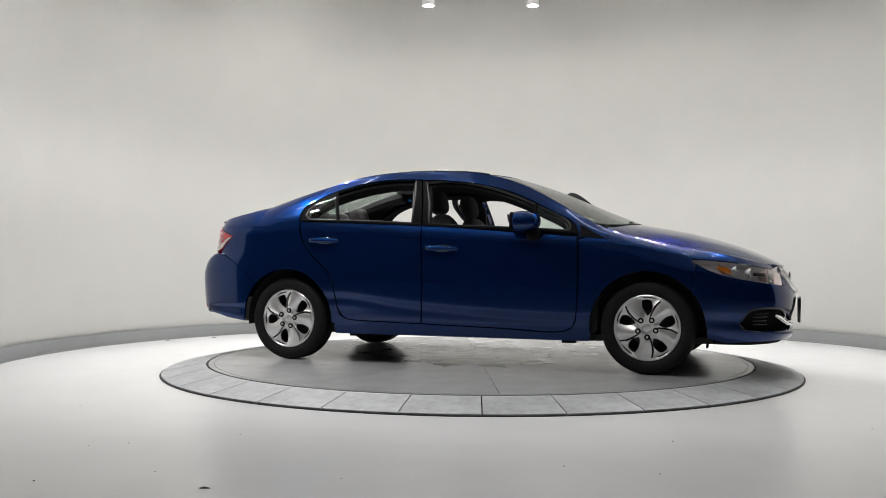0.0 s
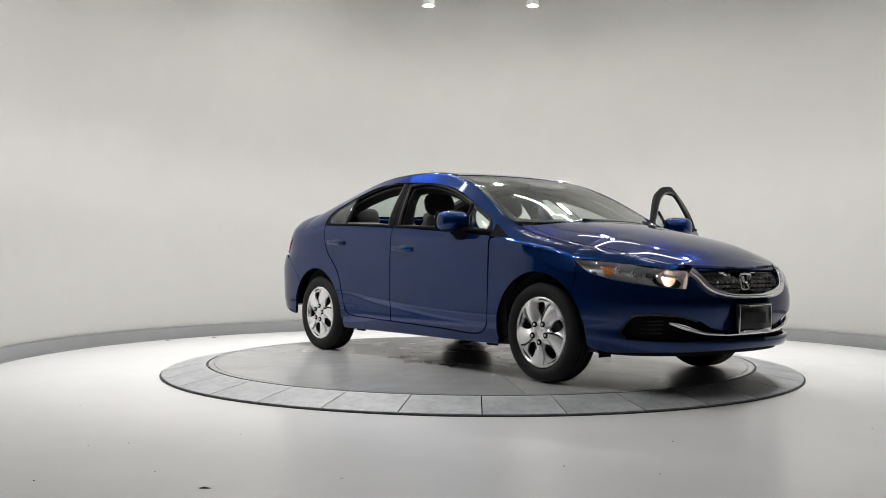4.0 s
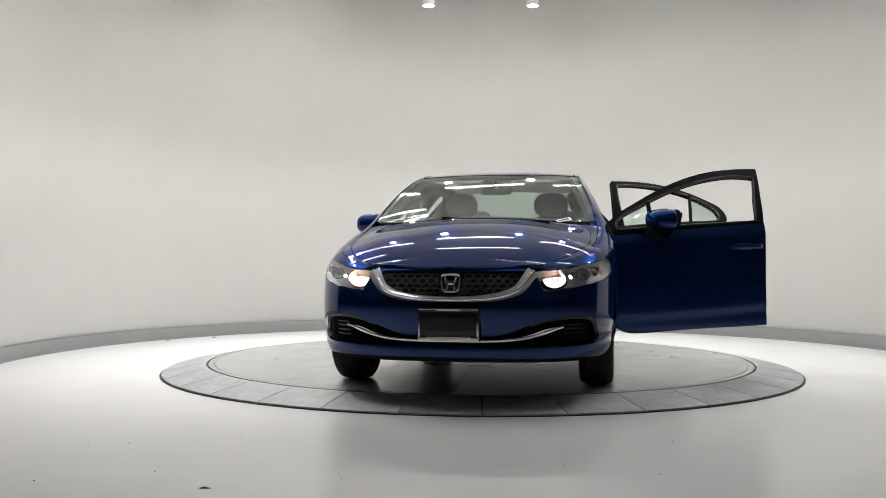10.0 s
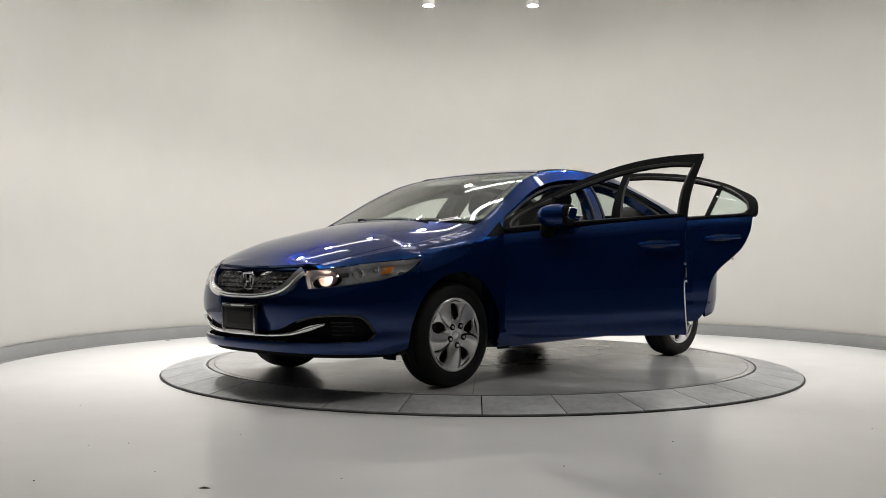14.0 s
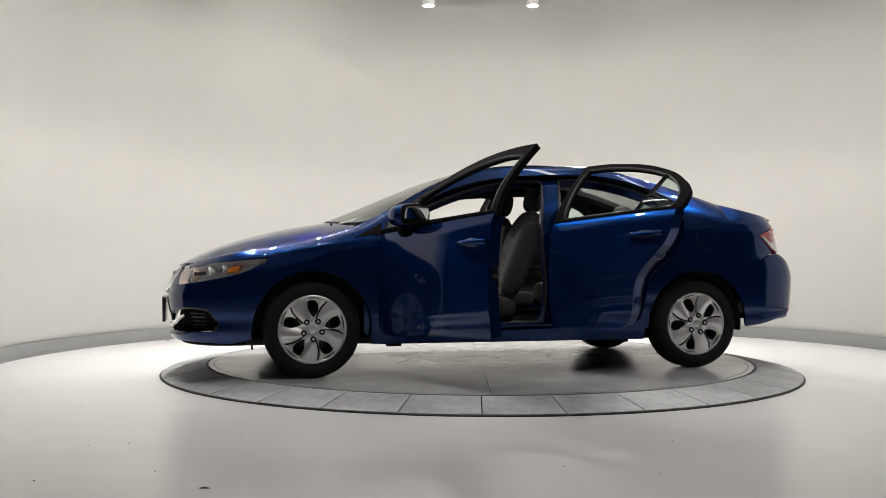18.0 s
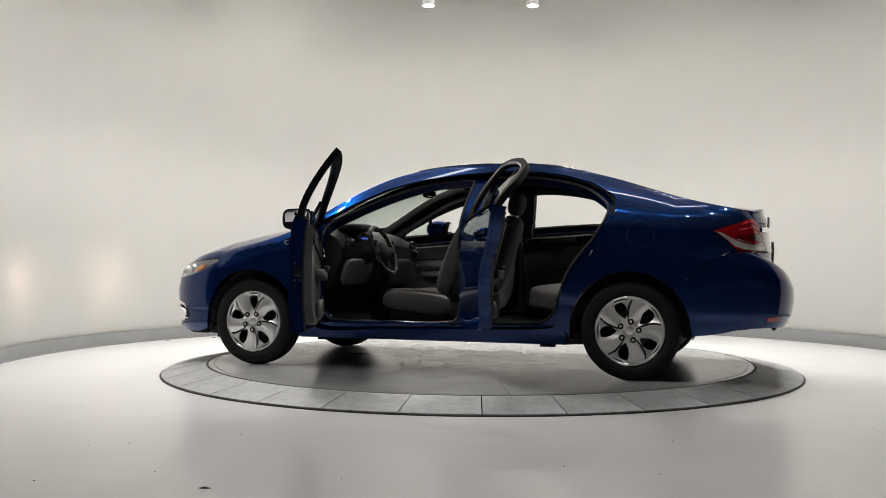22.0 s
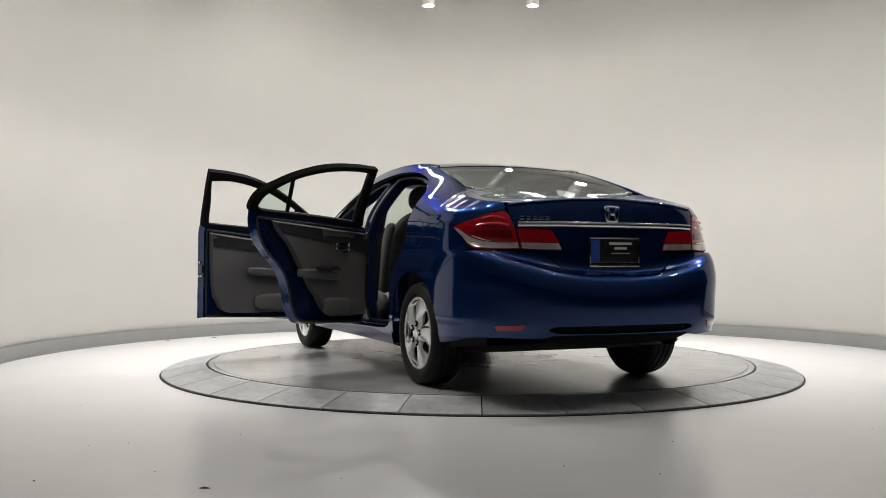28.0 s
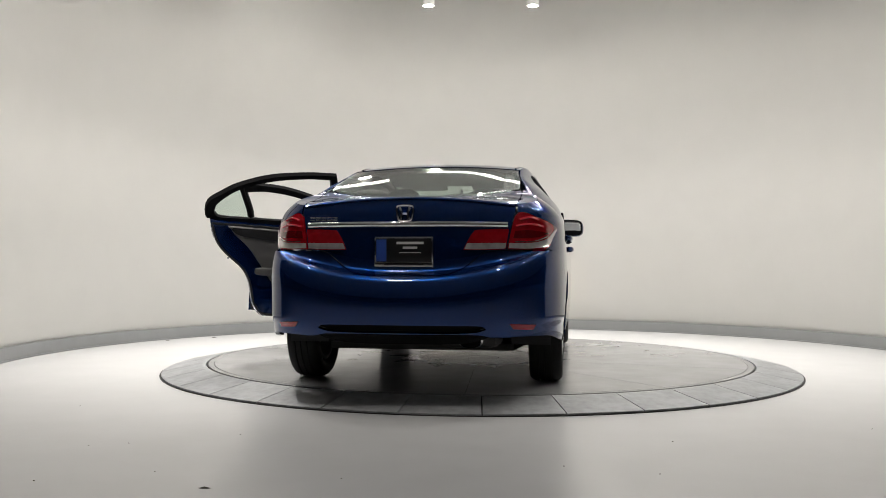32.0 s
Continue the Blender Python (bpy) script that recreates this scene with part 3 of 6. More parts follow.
def fill(loops, step, stepb=None):
    """Triangles inside the first loop and outside the rest, with a grid of points between."""
    from mathutils.geometry import delaunay_2d_cdt
    stepb = stepb or step
    outer = loops[0]
    lo, hi = outer.min(0), outer.max(0)
    gx = np.arange(lo[0] + step * .5, hi[0], step)
    gy = np.arange(lo[1] + stepb * .5, hi[1], stepb)
    g = np.array([(x + (step * .25 if j % 2 else -step * .25), y) for j, y in enumerate(gy) for x in gx]).reshape(-1, 2)
    if len(g):
        ok = inside(outer, g)
        for h in loops[1:]:
            ok &= ~inside(h, g)
        g = g[ok]
        if len(g):
            edge = np.concatenate(loops)
            dist = np.sqrt(((g[:, None, :] - edge[None]) ** 2).sum(-1)).min(1)
            g = g[dist > step * .35]
    pts, edges = [], []
    for lp in loops:
        b = len(pts)
        pts += [Vector(p) for p in lp]
        edges += [(b + i, b + (i + 1) % len(lp)) for i in range(len(lp))]
    pts += [Vector(p) for p in g]
    vs, _, fs, _, _, _ = delaunay_2d_cdt(pts, edges, [], 0, 1e-7)
    v = np.array([tuple(p) for p in vs])
    f = np.array([tuple(q) for q in fs if len(q) == 3], int)
    cen = v[f].mean(1)
    keep = inside(outer, cen)
    for h in loops[1:]:
        keep &= ~inside(h, cen)
    f = f[keep]
    a, b, c = v[f[:, 0]], v[f[:, 1]], v[f[:, 2]]
    area = (b[:, 0] - a[:, 0]) * (c[:, 1] - a[:, 1]) - (b[:, 1] - a[:, 1]) * (c[:, 0] - a[:, 0])
    f = f[np.abs(area) > 1e-10]
    area = area[np.abs(area) > 1e-10]
    f[area < 0] = f[area < 0][:, ::-1]
    return v, f


class Sheet:
    """Collects surface patches of one mesh, with their true normals."""

    def __init__(self):
        self.v, self.f, self.n, self.count = [], [], [], 0

    def add(self, surf, loops, step=.05, thick=.012, off=0.0, stepb=None, bulge=0.0):
        p2, tri = fill(loops, step, stepb)
        a, b = p2[:, 0], p2[:, 1]
        P = surf(a, b)
        e = 3e-3
        du, dv = surf(a + e, b) - surf(a - e, b), surf(a, b + e) - surf(a, b - e)
        N = np.cross(du, dv)
        N /= np.maximum(np.linalg.norm(N, axis=1, keepdims=True), 1e-12)
        c = np.stack([np.clip(P[:, 0], -1.2, 1.2), P[:, 1] * 0, P[:, 2] * 0 + .62], -1)
        if np.sum((P - c) * N) < 0:
            N, tri = -N, tri[:, ::-1]
        P = P + N * off
        ec = {}
        for t in tri:
            for i in range(3):
                k = (int(t[i]), int(t[(i + 1) % 3]))
                ec[k] = ec.get(k, 0) + 1
        rim = [k for k in ec if (k[1], k[0]) not in ec]
        b0, n = self.count, len(P)
        Q = P - N * thick
        self.v += [P, Q]
        for t in tri:
            t = [int(i) for i in t]
            self.f.append([b0 + i for i in t])
            self.n += [N[i] for i in t]
            self.f.append([b0 + n + i for i in t[::-1]])
            self.n += [-N[i] for i in t[::-1]]
        for i, j in rim:
            q = (b0 + j, b0 + i, b0 + n + i, b0 + n + j)
            w = np.cross(P[i] - P[j], Q[i] - P[j])
            w = w / max(np.linalg.norm(w), 1e-12)
            self.f.append(list(q))
            self.n += [w] * 4
        self.count += 2 * n
        return self

    def mesh(self, name, mat, mirror=False, shift=(0, 0, 0)):
        v = np.concatenate(self.v) - np.array(shift)
        f, nn = self.f, np.array(self.n)
        if mirror:
            v = v * [1, -1, 1]
            out, k = [], 0
            ns = []
            for q in f:
                out.append(q[::-1])
                ns += [nn[k + i] for i in range(len(q) - 1, -1, -1)]
                k += len(q)
            f, nn = out, np.array(ns) * [1, -1, 1]
        me = mesh_of(name, v.tolist(), f, mat, True)
        me.normals_split_custom_set(nn.tolist())
        return me


def sheet(surf, outline, holes=(), step=.05, thick=.012, off=0.0, corner=42, edge=None, stepb=None):
    edge = edge or step * .8
    loops = [smooth_line(outline, edge, True, corner)] + [smooth_line(h, edge, True, corner) for h in holes]
    return Sheet().add(surf, loops, step, thick, off, stepb)


def mirror_pts(pts):
    """Closes a half outline, given from the middle out and back, over the middle line."""
    return list(pts) + [(-a, b) for a, b in reversed(pts) if abs(a) > 1e-6]


def inset(surf, d):
    """The same surface, d further in."""
    def f(a, b):
        e = 3e-3
        P = surf(a, b)
        N = np.cross(surf(a + e, b) - surf(a - e, b), surf(a, b + e) - surf(a, b - e))
        N /= np.maximum(np.linalg.norm(N, axis=-1, keepdims=True), 1e-12)
        c = np.stack([np.clip(P[..., 0], -1.2, 1.2), P[..., 1] * 0, P[..., 2] * 0 + .62], -1)
        s = np.sign(np.sum((P - c) * N, -1, keepdims=True))
        return P - N * s * d
    return f


def plane_yz(x):
    return lambda a, b: np.stack([a * 0 + x, a, b], -1)


def arc_pts(cx, cz, r, a0, a1, n):
    return [(cx + r * math.cos(radians(a0 + (a1 - a0) * i / n)), cz + r * math.sin(radians(a0 + (a1 - a0) * i / n))) for i in range(n + 1)]


# ---- the car ----
CAR = thing("car", "dark blue metallic four-door saloon car with two doors standing open", "car")
WHEEL_X, HUB_Z, ARCH_R = 1.333, 0.305, 0.374
# door cuts in side view
DOOR_F_LOW = [(.872, .905), (.879, .72), (.877, .55), (.866, .374), (.832, .298), (.732, .268), (.396, .281), (-.15, .296), (-.240, .300), (-.231, .60), (-.246, .992)]
DOOR_F_TOP = [(-.249, .992), (-.270, 1.16), (-.322, 1.345), (-.335, 1.385), (-.15, 1.380), (.05, 1.356), (.25, 1.305), (.45, 1.228), (.62, 1.148), (.78, 1.065), (.868, 1.005), (.872, .912)]
DOOR_R_LOW = [(-.256, .992), (-.241, .60), (-.250, .300), (-.35, .300), (-.628, .308), (-.76, .312), (-.847, .326), (-.902, .40), (-.922, .50), (-.940, .58), (-.988, .668), (-1.10, .772), (-1.160, .835), (-1.205, .92), (-1.228, 1.035)]
DOOR_R_TOP = [(-1.232, 1.035), (-1.265, 1.075), (-1.256, 1.165), (-1.165, 1.232), (-1.055, 1.290), (-.83, 1.355), (-.56, 1.385), (-.347, 1.388), (-.332, 1.345), (-.280, 1.16), (-.259, .995)]

def opening_line():
    """Upper edge of both door openings, front to rear."""
    up = [(.886, .905), (.884, .94), (.830, 1.012), (.692, 1.084), (.522, 1.167), (.347, 1.240), (.125, 1.296), (-.10, 1.324), (-.30, 1.338), (-.555, 1.346), (-.836, 1.319), (-1.06, 1.258), (-1.157, 1.205), (-1.232, 1.157), (-1.250, 1.095), (-1.240, 1.03)]
    up += [(-1.217, .92), (-1.172, .83), (-1.11, .766), (-1.0, .664)]
    return up

def crest_line(x0, x1, n):
    return [(x, float(z_crest(x)) - .001) for x in np.linspace(x0, x1, n)]


def body_panels():
    body = None
    for side, mir in ((1, False), (-1, True)):
        # quarter panel, roof rail and windscreen pillar in one pressing
        line = opening_line()
        line += [(-.952, .58), (-.934, .50), (-.914, .40), (-.90, .35), (-.935, .29), (-.958, .285)] + arc_pts(-WHEEL_X, HUB_Z, ARCH_R, 0, 136, 22) + [(-1.70, .655), (-1.82, .742), (-1.93, .798), (-1.985, .812), (-1.91, .868), (-1.832, .930), (-1.92, .961), (-1.975, .982)]
        line += crest_line(-1.99, 1.09, 46) + [(1.07, .88)]
        sh = sheet(on_side(1), line, step=.019, thick=.009, corner=55)
        q = part("side_panel", sh.mesh("side_panel", M_PAINT, mir), M_PAINT, CAR)
        body = body or q
        # strip on top between the rear lid, the glass and the crest
        xs = np.linspace(-2.03, -1.56, 16)
        strip = [(x, float(y_crest(x)) - .001) for x in xs] + [(x, min(.612, float(y_crest(x)) - .012)) for x in xs[::-1]]
        part("deck_edge", sheet(on_top, strip, step=.03, thick=.02).mesh("deck_edge", M_PAINT, mir), M_PAINT, q)
        # front wing: side and the roll towards the bonnet
        w = [(.888, .885), (.892, .72), (.882, .45), (.868, .34), (.87, .25), (.955, .235)] + arc_pts(WHEEL_X, HUB_Z, ARCH_R, 190, 40, 24)
        w += [(1.635, .62), (1.642, .70), (1.605, .761), (1.70, .753), (1.81, .744), (1.90, .733), (1.966, .721), (2.03, .708), (2.095, .695)] + crest_line(2.09, 1.09, 24) + [(1.075, .878), (.96, .895)]
        sh = sheet(on_side(1), w, step=.016, thick=.012, corner=55)
        xs = np.linspace(2.07, 1.06, 36)
        top = [(x, float(y_crest(x)) - .0005) for x in xs] + [(x, float(hood_edge(x)) + .004) for x in xs[::-1]]
        sh.add(on_top, [smooth_line(top, .03, True, 55)], .03, .012)
        part("front_wing", sh.mesh("front_wing", M_PAINT, mir), M_PAINT, CAR)
        # sill
        s = [(.95, .208), (-.93, .208), (-.935, .27), (-.90, .35), (-.85, .318), (-.76, .304), (-.628, .300), (-.24, .291), (.396, .273), (.732, .260), (.836, .288), (.87, .34), (.885, .25), (.955, .23)]
        part("sill", sheet(on_side(1), s, step=.045, thick=.05, corner=55).mesh("sill", M_PAINT, mir), M_PAINT, CAR)
        if side > 0:
            flap = [(-1.405 + .082 * math.cos(radians(a)), .905 + .080 * math.sin(radians(a))) for a in range(0, 360, 15)]
            part("fuel_flap", sheet(on_side(1), flap, step=.03, thick=.006, off=.0022, corner=90).mesh("fuel_flap", M_PAINT), M_PAINT, q, "round blue fuel flap")
            rim = np.array([(-1.405 + .0835 * math.cos(radians(a)), .905 + .0815 * math.sin(radians(a))) for a in range(0, 360, 12)])
            part("flap_gap", bm_tube(on_side(1)(rim[:, 0], rim[:, 1]).tolist(), .0022, 6, True, up=(0, 1, 0)), M_GAP, q, "dark gap round the fuel flap")
        rx = np.linspace(.17, -.93, 24)
        rp = on_top(rx, y_crest(rx) - .035) + [0, 0, .001]
        part("roof_moulding", bm_tube((rp * [1, side, 1]).tolist(), .007, 8), M_GLOSSBLACK, CAR, "black roof seam moulding")
        # black corner triangle before the mirror
        tri = [(.893, .908), (1.066, .888), (.889, .985)]
        part("corner_trim", sheet(on_side(1), tri, step=.03, thick=.01, off=.004, corner=30).mesh("corner_trim", M_BLACK, mir), M_BLACK, CAR, "black triangular trim before the door")
    return body


hood_edge = spl([(2.17, 0.02), (2.162, .20), (2.140, .33), (2.112, .41), (2.06, .487), (1.98, .56), (1.85, .638), (1.7, .685), (1.5, .71), (1.3, .71), (1.15, .69), (1.05, .66)])


def top_panels():
    he = [(x, float(hood_edge(x))) for x in (2.14, 2.112, 2.06, 2.0, 1.93, 1.85, 1.7, 1.5, 1.3, 1.15, 1.075)]
    back = [(1.085, .645), (1.13, .47), (1.185, .25), (1.20, 0)]
    half = [(2.169, 0), (2.164, .17)] + he + back
    full = half + [(x, -y) for x, y in reversed(half) if y > 1e-6]
    hood = part("bonnet", sheet(on_top, full, step=.018, thick=.018, corner=60).mesh("bonnet", M_PAINT), M_PAINT, CAR)
    part("cowl", sheet(on_top, [(1.20, -.3), (1.195, .3), (1.10, .60), (1.06, .655), (.98, .66), (1.06, .5), (1.15, 0), (1.06, -.5), (.98, -.66), (1.06, -.655), (1.10, -.6)], step=.04, thick=.01, off=-.012, corner=70).mesh("cowl", M_BLACK), M_BLACK, CAR, "black cowl below the windscreen")
    roof_half = [(.235, 0), (.215, .3), (.185, .515)]
    edge = [(x, float(y_crest(x)) - .001) for x in np.linspace(.185, -.965, 24)]
    tail = [(-.965, .50), (-.955, .3), (-.945, 0)]
    h = roof_half + edge + tail
    part("roof", sheet(on_top, h + [(x, -y) for x, y in reversed(h) if y > 1e-6], step=.03, thick=.02, corner=60).mesh("roof", M_PAINT), M_PAINT, CAR)
    # windscreen and rear glass, each with a dark border
    ws = [(1.165, 0), (1.15, .25), (1.09, .48), (1.03, .635)] + [(x, float(y_crest(x)) - .012) for x in np.linspace(.96, .19, 16)] + [(.212, .3), (.232, 0)]
    wi = [(1.13, 0), (1.115, .25), (1.055, .46), (.995, .60)] + [(x, float(y_crest(x)) - .06) for x in np.linspace(.93, .24, 14)] + [(.185 + .02, .3), (.19, 0)]
    wi[-2:] = [(.185, .47), (.205, .3), (.222, 0)]
    rg = [(-.95, 0), (-.96, .3), (-.972, .50)] + [(x, float(y_crest(x)) - .010 - .03 * max(0, (-1.25 - x) / .3)) for x in np.linspace(-1.0, -1.50, 12)] + [(-1.535, .53), (-1.57, .40), (-1.593, .2), (-1.60, 0)]
    ri = [(-.985, 0), (-.99, .3), (-1.0, .46)] + [(x, float(y_crest(x)) - .045 - .03 * max(0, (-1.25 - x) / .3)) for x in np.linspace(-1.05, -1.46, 10)] + [(-1.49, .50), (-1.53, .38), (-1.555, .2), (-1.56, 0)]

    def both(h):
        return h + [(x, -y) for x, y in reversed(h) if y > 1e-6]
    g = part("windscreen", sheet(on_top, both(ws), step=.028, thick=.004, off=-.003, corner=60).mesh("windscreen", M_SCREEN), M_SCREEN, CAR, "clear windscreen glass")
    g.visible_shadow = False
    part("glass_border", sheet(on_top, both(ws), [both(wi)], step=.04, thick=.003, off=-.0085, corner=60).mesh("glass_border", M_GLOSSBLACK), M_GLOSSBLACK, g)
    r = part("rear_glass", sheet(on_top, both(rg), step=.028, thick=.004, off=-.003, corner=60).mesh("rear_glass", M_GLASS), M_GLASS, CAR, "tinted rear window glass")
    r.visible_shadow = False
    part("glass_border", sheet(on_top, both(rg), [both(ri)], step=.04, thick=.003, off=-.0085, corner=60).mesh("glass_border", M_GLOSSBLACK), M_GLOSSBLACK, r)
    return hood


def nose():
    # outlines on the nose, left half, from the middle out
    W = lambda pts: wrapped(on_front, pts)
    lamp = [("S", 1.607, .757), ("S", 1.70, .749), ("S", 1.81, .740), ("F", .65, .719), ("F", .55, .701), ("F", .44, .686), ("F", .462, .645), ("F", .494, .588), ("F", .58, .596), ("F", .68, .610), ("S", 1.83, .650), ("S", 1.70, .698)]
    lampw = W(lamp)
    grille = [(0, .690), *W([("F", .2, .691), ("F", .385, .688), ("F", .39, .65), ("F", .345, .60), ("F", .26, .567), ("F", .13, .552)]), (0, .549)]
    pods = [(0, .338), *W([("F", .20, .341), ("F", .30, .360), ("F", .42, .405), ("F", .52, .436), ("F", .62, .448), ("F", .70, .446), ("S", 1.97, .432), ("S", 1.90, .34), ("S", 1.93, .302), ("F", .62, .290), ("F", .3, .288)]), (0, .290)]
    top = W([("F", .43, .688), ("F", .458, .645), ("F", .490, .583), ("F", .58, .591), ("F", .68, .605), ("S", 1.83, .645), ("S", 1.70, .692), ("S", 1.640, .728), ("S", 1.648, .70), ("S", 1.641, .62)] + [("S", x, z) for x, z in arc_pts(WHEEL_X, HUB_Z, ARCH_R, 39, 8, 6)] + [("S", 1.715, .25), ("S", 1.82, .222), ("F", .70, .225), ("F", .4, .228)])
    half = [(0, .703), *W([("F", .2, .704), ("F", .38, .698)])] + top + [(0, .230)]
    bump = part("front_bumper", sheet(on_front, mirror_pts(half), [mirror_pts(grille), mirror_pts(pods)], step=.026, thick=.02, corner=55, stepb=.014).mesh("front_bumper", M_PAINT), M_PAINT, CAR)
    part("chin", sheet(inset(on_front, .03), mirror_pts([(0, .232), *W([("F", .4, .23), ("F", .7, .227), ("S", 1.75, .225), ("S", 1.75, .195), ("F", .7, .185), ("F", .4, .18)]), (0, .18)]), step=.05, thick=.02).mesh("chin", M_BLACK), M_BLACK, bump, "black lower lip")
    # upper grille: dark back, honeycomb bars
    gr = part("grille", sheet(inset(on_front, .045), mirror_pts(grille), step=.04, thick=.01).mesh("grille", M_GLOSSBLACK), M_GLOSSBLACK, CAR, "black honeycomb grille")
    gl = smooth_line(mirror_pts(grille), .03)
    for row in range(5):
        z = .562 + row * .028
        for col in range(-10, 11):
            y = (col + (row % 2) * .5) * .046
            if not inside(gl, np.array([[wrap(on_front, "F", abs(y), z) if abs(y) > .003 else 0.0, z]]))[0] or abs(y) < .06:
                continue
            ring = []
            for dy, dz in ((-.021, -.006), (0, -.013), (.021, -.006), (.021, .006), (0, .013), (-.021, .006)):
                yy, zz = y + dy, z + dz
                a = math.copysign(wrap(on_front, "F", abs(yy), zz), yy)
                ring.append(inset(on_front, .022)(np.array([a]), np.array([zz]))[0])
            part("honeycomb_cell", bm_tube(ring, .0038, 5, True, up=(1, 0, 0)), M_GRILLE, gr)
    # bright U round the grille, with wings towards the lamps
    u = [("F", .432, .680), ("F", .408, .65), ("F", .36, .59), ("F", .27, .556), ("F", .14, .540)]
    left = W(u)
    path = left + [(0.0, .537)] + [(-a, z) for a, z in reversed(left)]
    ln = smooth_line(path, .025, False)
    wdt = np.interp(np.linspace(0, 1, len(ln)), [0, .2, .5, .8, 1], [.030, .022, .012, .022, .030])
    tg = np.gradient(ln, axis=0)
    tg /= np.linalg.norm(tg, axis=1, keepdims=True)
    nr = np.stack([-tg[:, 1], tg[:, 0]], 1) * wdt[:, None]
    band = np.concatenate([ln + nr, (ln - nr)[::-1]])
    part("grille_trim", Sheet().add(on_front, [band], .012, .02, .012).mesh("grille_trim", M_CHROME), M_CHROME, gr, "chrome grille surround")
    low_u = smooth_line(left + [(0.0, .537)] + [(-a, z) for a, z in reversed(left)], .02, False)
    part("grille_bead", bm_tube(inset(on_front, -.010)(low_u[:, 0], low_u[:, 1]).tolist(), .012, 10, up=(1, 0, 0)), M_CHROME, gr, "rounded chrome edge of the grille")
    _, em = emblem("front_emblem", gr, (2.203, 0, .622), 0, .098, .088)
    part("emblem_bridge", emblem_bars(gr, em, .098, .088), M_CHROME, gr)
    # lower intake and its bright blade
    lo = part("lower_intake", sheet(inset(on_front, .05), mirror_pts(pods), step=.05, thick=.01).mesh("lower_intake", M_BLACK), M_BLACK, CAR, "black lower air intake")
    for z in (.305, .32):
        ln = [(wrap(on_front, "F", abs(y), z) * (1 if y > 0 else -1) if abs(y) > .002 else 0, z) for y in np.linspace(-.55, .55, 31)]
        part("intake_bar", bm_tube([inset(on_front, .03)(np.array([a]), np.array([b]))[0] for a, b in ln], .005, 5), M_BLACK, lo)
    for sd in (1, -1):
        fp = W([("S", 1.985, .412), ("F", .66, .425), ("F", .575, .37), ("F", .60, .315), ("S", 1.93, .318)])
        fs = sheet(inset(on_front, .035), fp, step=.04, thick=.01).mesh("fog_blank", M_BLACK, sd < 0)
        fb = part("fog_blank", fs, M_GRILLE, lo, "black ribbed fog lamp blank")
        for zz in (.335, .355, .375, .395):
            q = np.array(W([("F", y, zz + .010 * (y - .6)) for y in np.linspace(.605, .70, 6)]))
            pts = inset(on_front, .031)(q[:, 0], q[:, 1]) * [1, sd, 1]
            part("blank_rib", bm_tube(pts.tolist(), .0035, 6), M_GRILLE, fb)
        rim = smooth_line(W([("F", .42, .402), ("F", .52, .431), ("F", .62, .442), ("F", .70, .440), ("S", 1.975, .427), ("S", 1.905, .34), ("S", 1.935, .307)]), .02, False, 60)
        pts = inset(on_front, .012)(rim[:, 0], rim[:, 1]) * [1, sd, 1]
        part("intake_rim", bm_tube(pts.tolist(), .010, 8), M_GRILLE, lo, "satin black rim of the side intake")
    bl = W([("F", .585, .395), ("F", .50, .37), ("F", .40, .338), ("F", .25, .322)])
    path = bl + [(0, .318)] + [(-a, z) for a, z in reversed(bl)]
    ln = smooth_line(path, .03, False)
    wdt = np.interp(np.linspace(0, 1, len(ln)), [0, .08, .25, .5, .75, .92, 1], [.006, .014, .009, .006, .009, .014, .006])
    band = np.concatenate([ln + np.stack([0 * wdt, wdt], 1), (ln - np.stack([0 * wdt, wdt], 1))[::-1]])
    part("intake_blade", Sheet().add(on_front, [band], .02, .018, .002).mesh("intake_blade", M_CHROME), M_CHROME, lo, "chrome blade across the intake")
    part("blade_bead", bm_tube(inset(on_front, -.003)(ln[:, 0], ln[:, 1]).tolist(), .007, 8), M_CHROME, lo)
    # head lamps
    for sd, mir in ((1, False), (-1, True)):
        lens = sheet(on_front, lampw, step=.035, thick=.004, off=.001, corner=50).mesh("headlight", M_LENS, mir)
        hl = part("headlight", lens, M_LENS, CAR, "clear headlight with a lit main lamp")
        hl.visible_shadow = False
        bore = W([("F", .557 + .083 * math.cos(radians(q)), .648 + .047 * math.sin(radians(q))) for q in range(0, 360, 20)])
        part("lamp_bowl", sheet(inset(on_front, .055), lampw, [bore], step=.05, thick=.01, corner=50).mesh("lamp_bowl", M_REFLECT, mir), M_REFLECT, hl, "mirrored lamp bowl")
        rimline = smooth_line(lampw, .03, True, 50)
        P0 = inset(on_front, .006)(rimline[:, 0], rimline[:, 1])
        P1 = inset(on_front, .06)(rimline[:, 0], rimline[:, 1])
        n = len(P0)
        vs = np.concatenate([P0, P1]) * [1, sd, 1]
        part("lamp_housing", mesh_of("lamp_housing", vs.tolist(), [(i, (i + 1) % n, n + (i + 1) % n, n + i) for i in range(n)], M_REFLECT, True), M_REFLECT, hl)
        amb = W([("S", 1.78, .728), ("S", 1.845, .722), ("S", 1.875, .668), ("S", 1.815, .682)])
        part("turn_signal", sheet(inset(on_front, .03), amb, step=.03, thick=.02).mesh("turn_signal", M_AMBER, mir), M_AMBER, hl, "amber turn signal")
        rot = Matrix.Rotation(radians(90), 4, "Y")
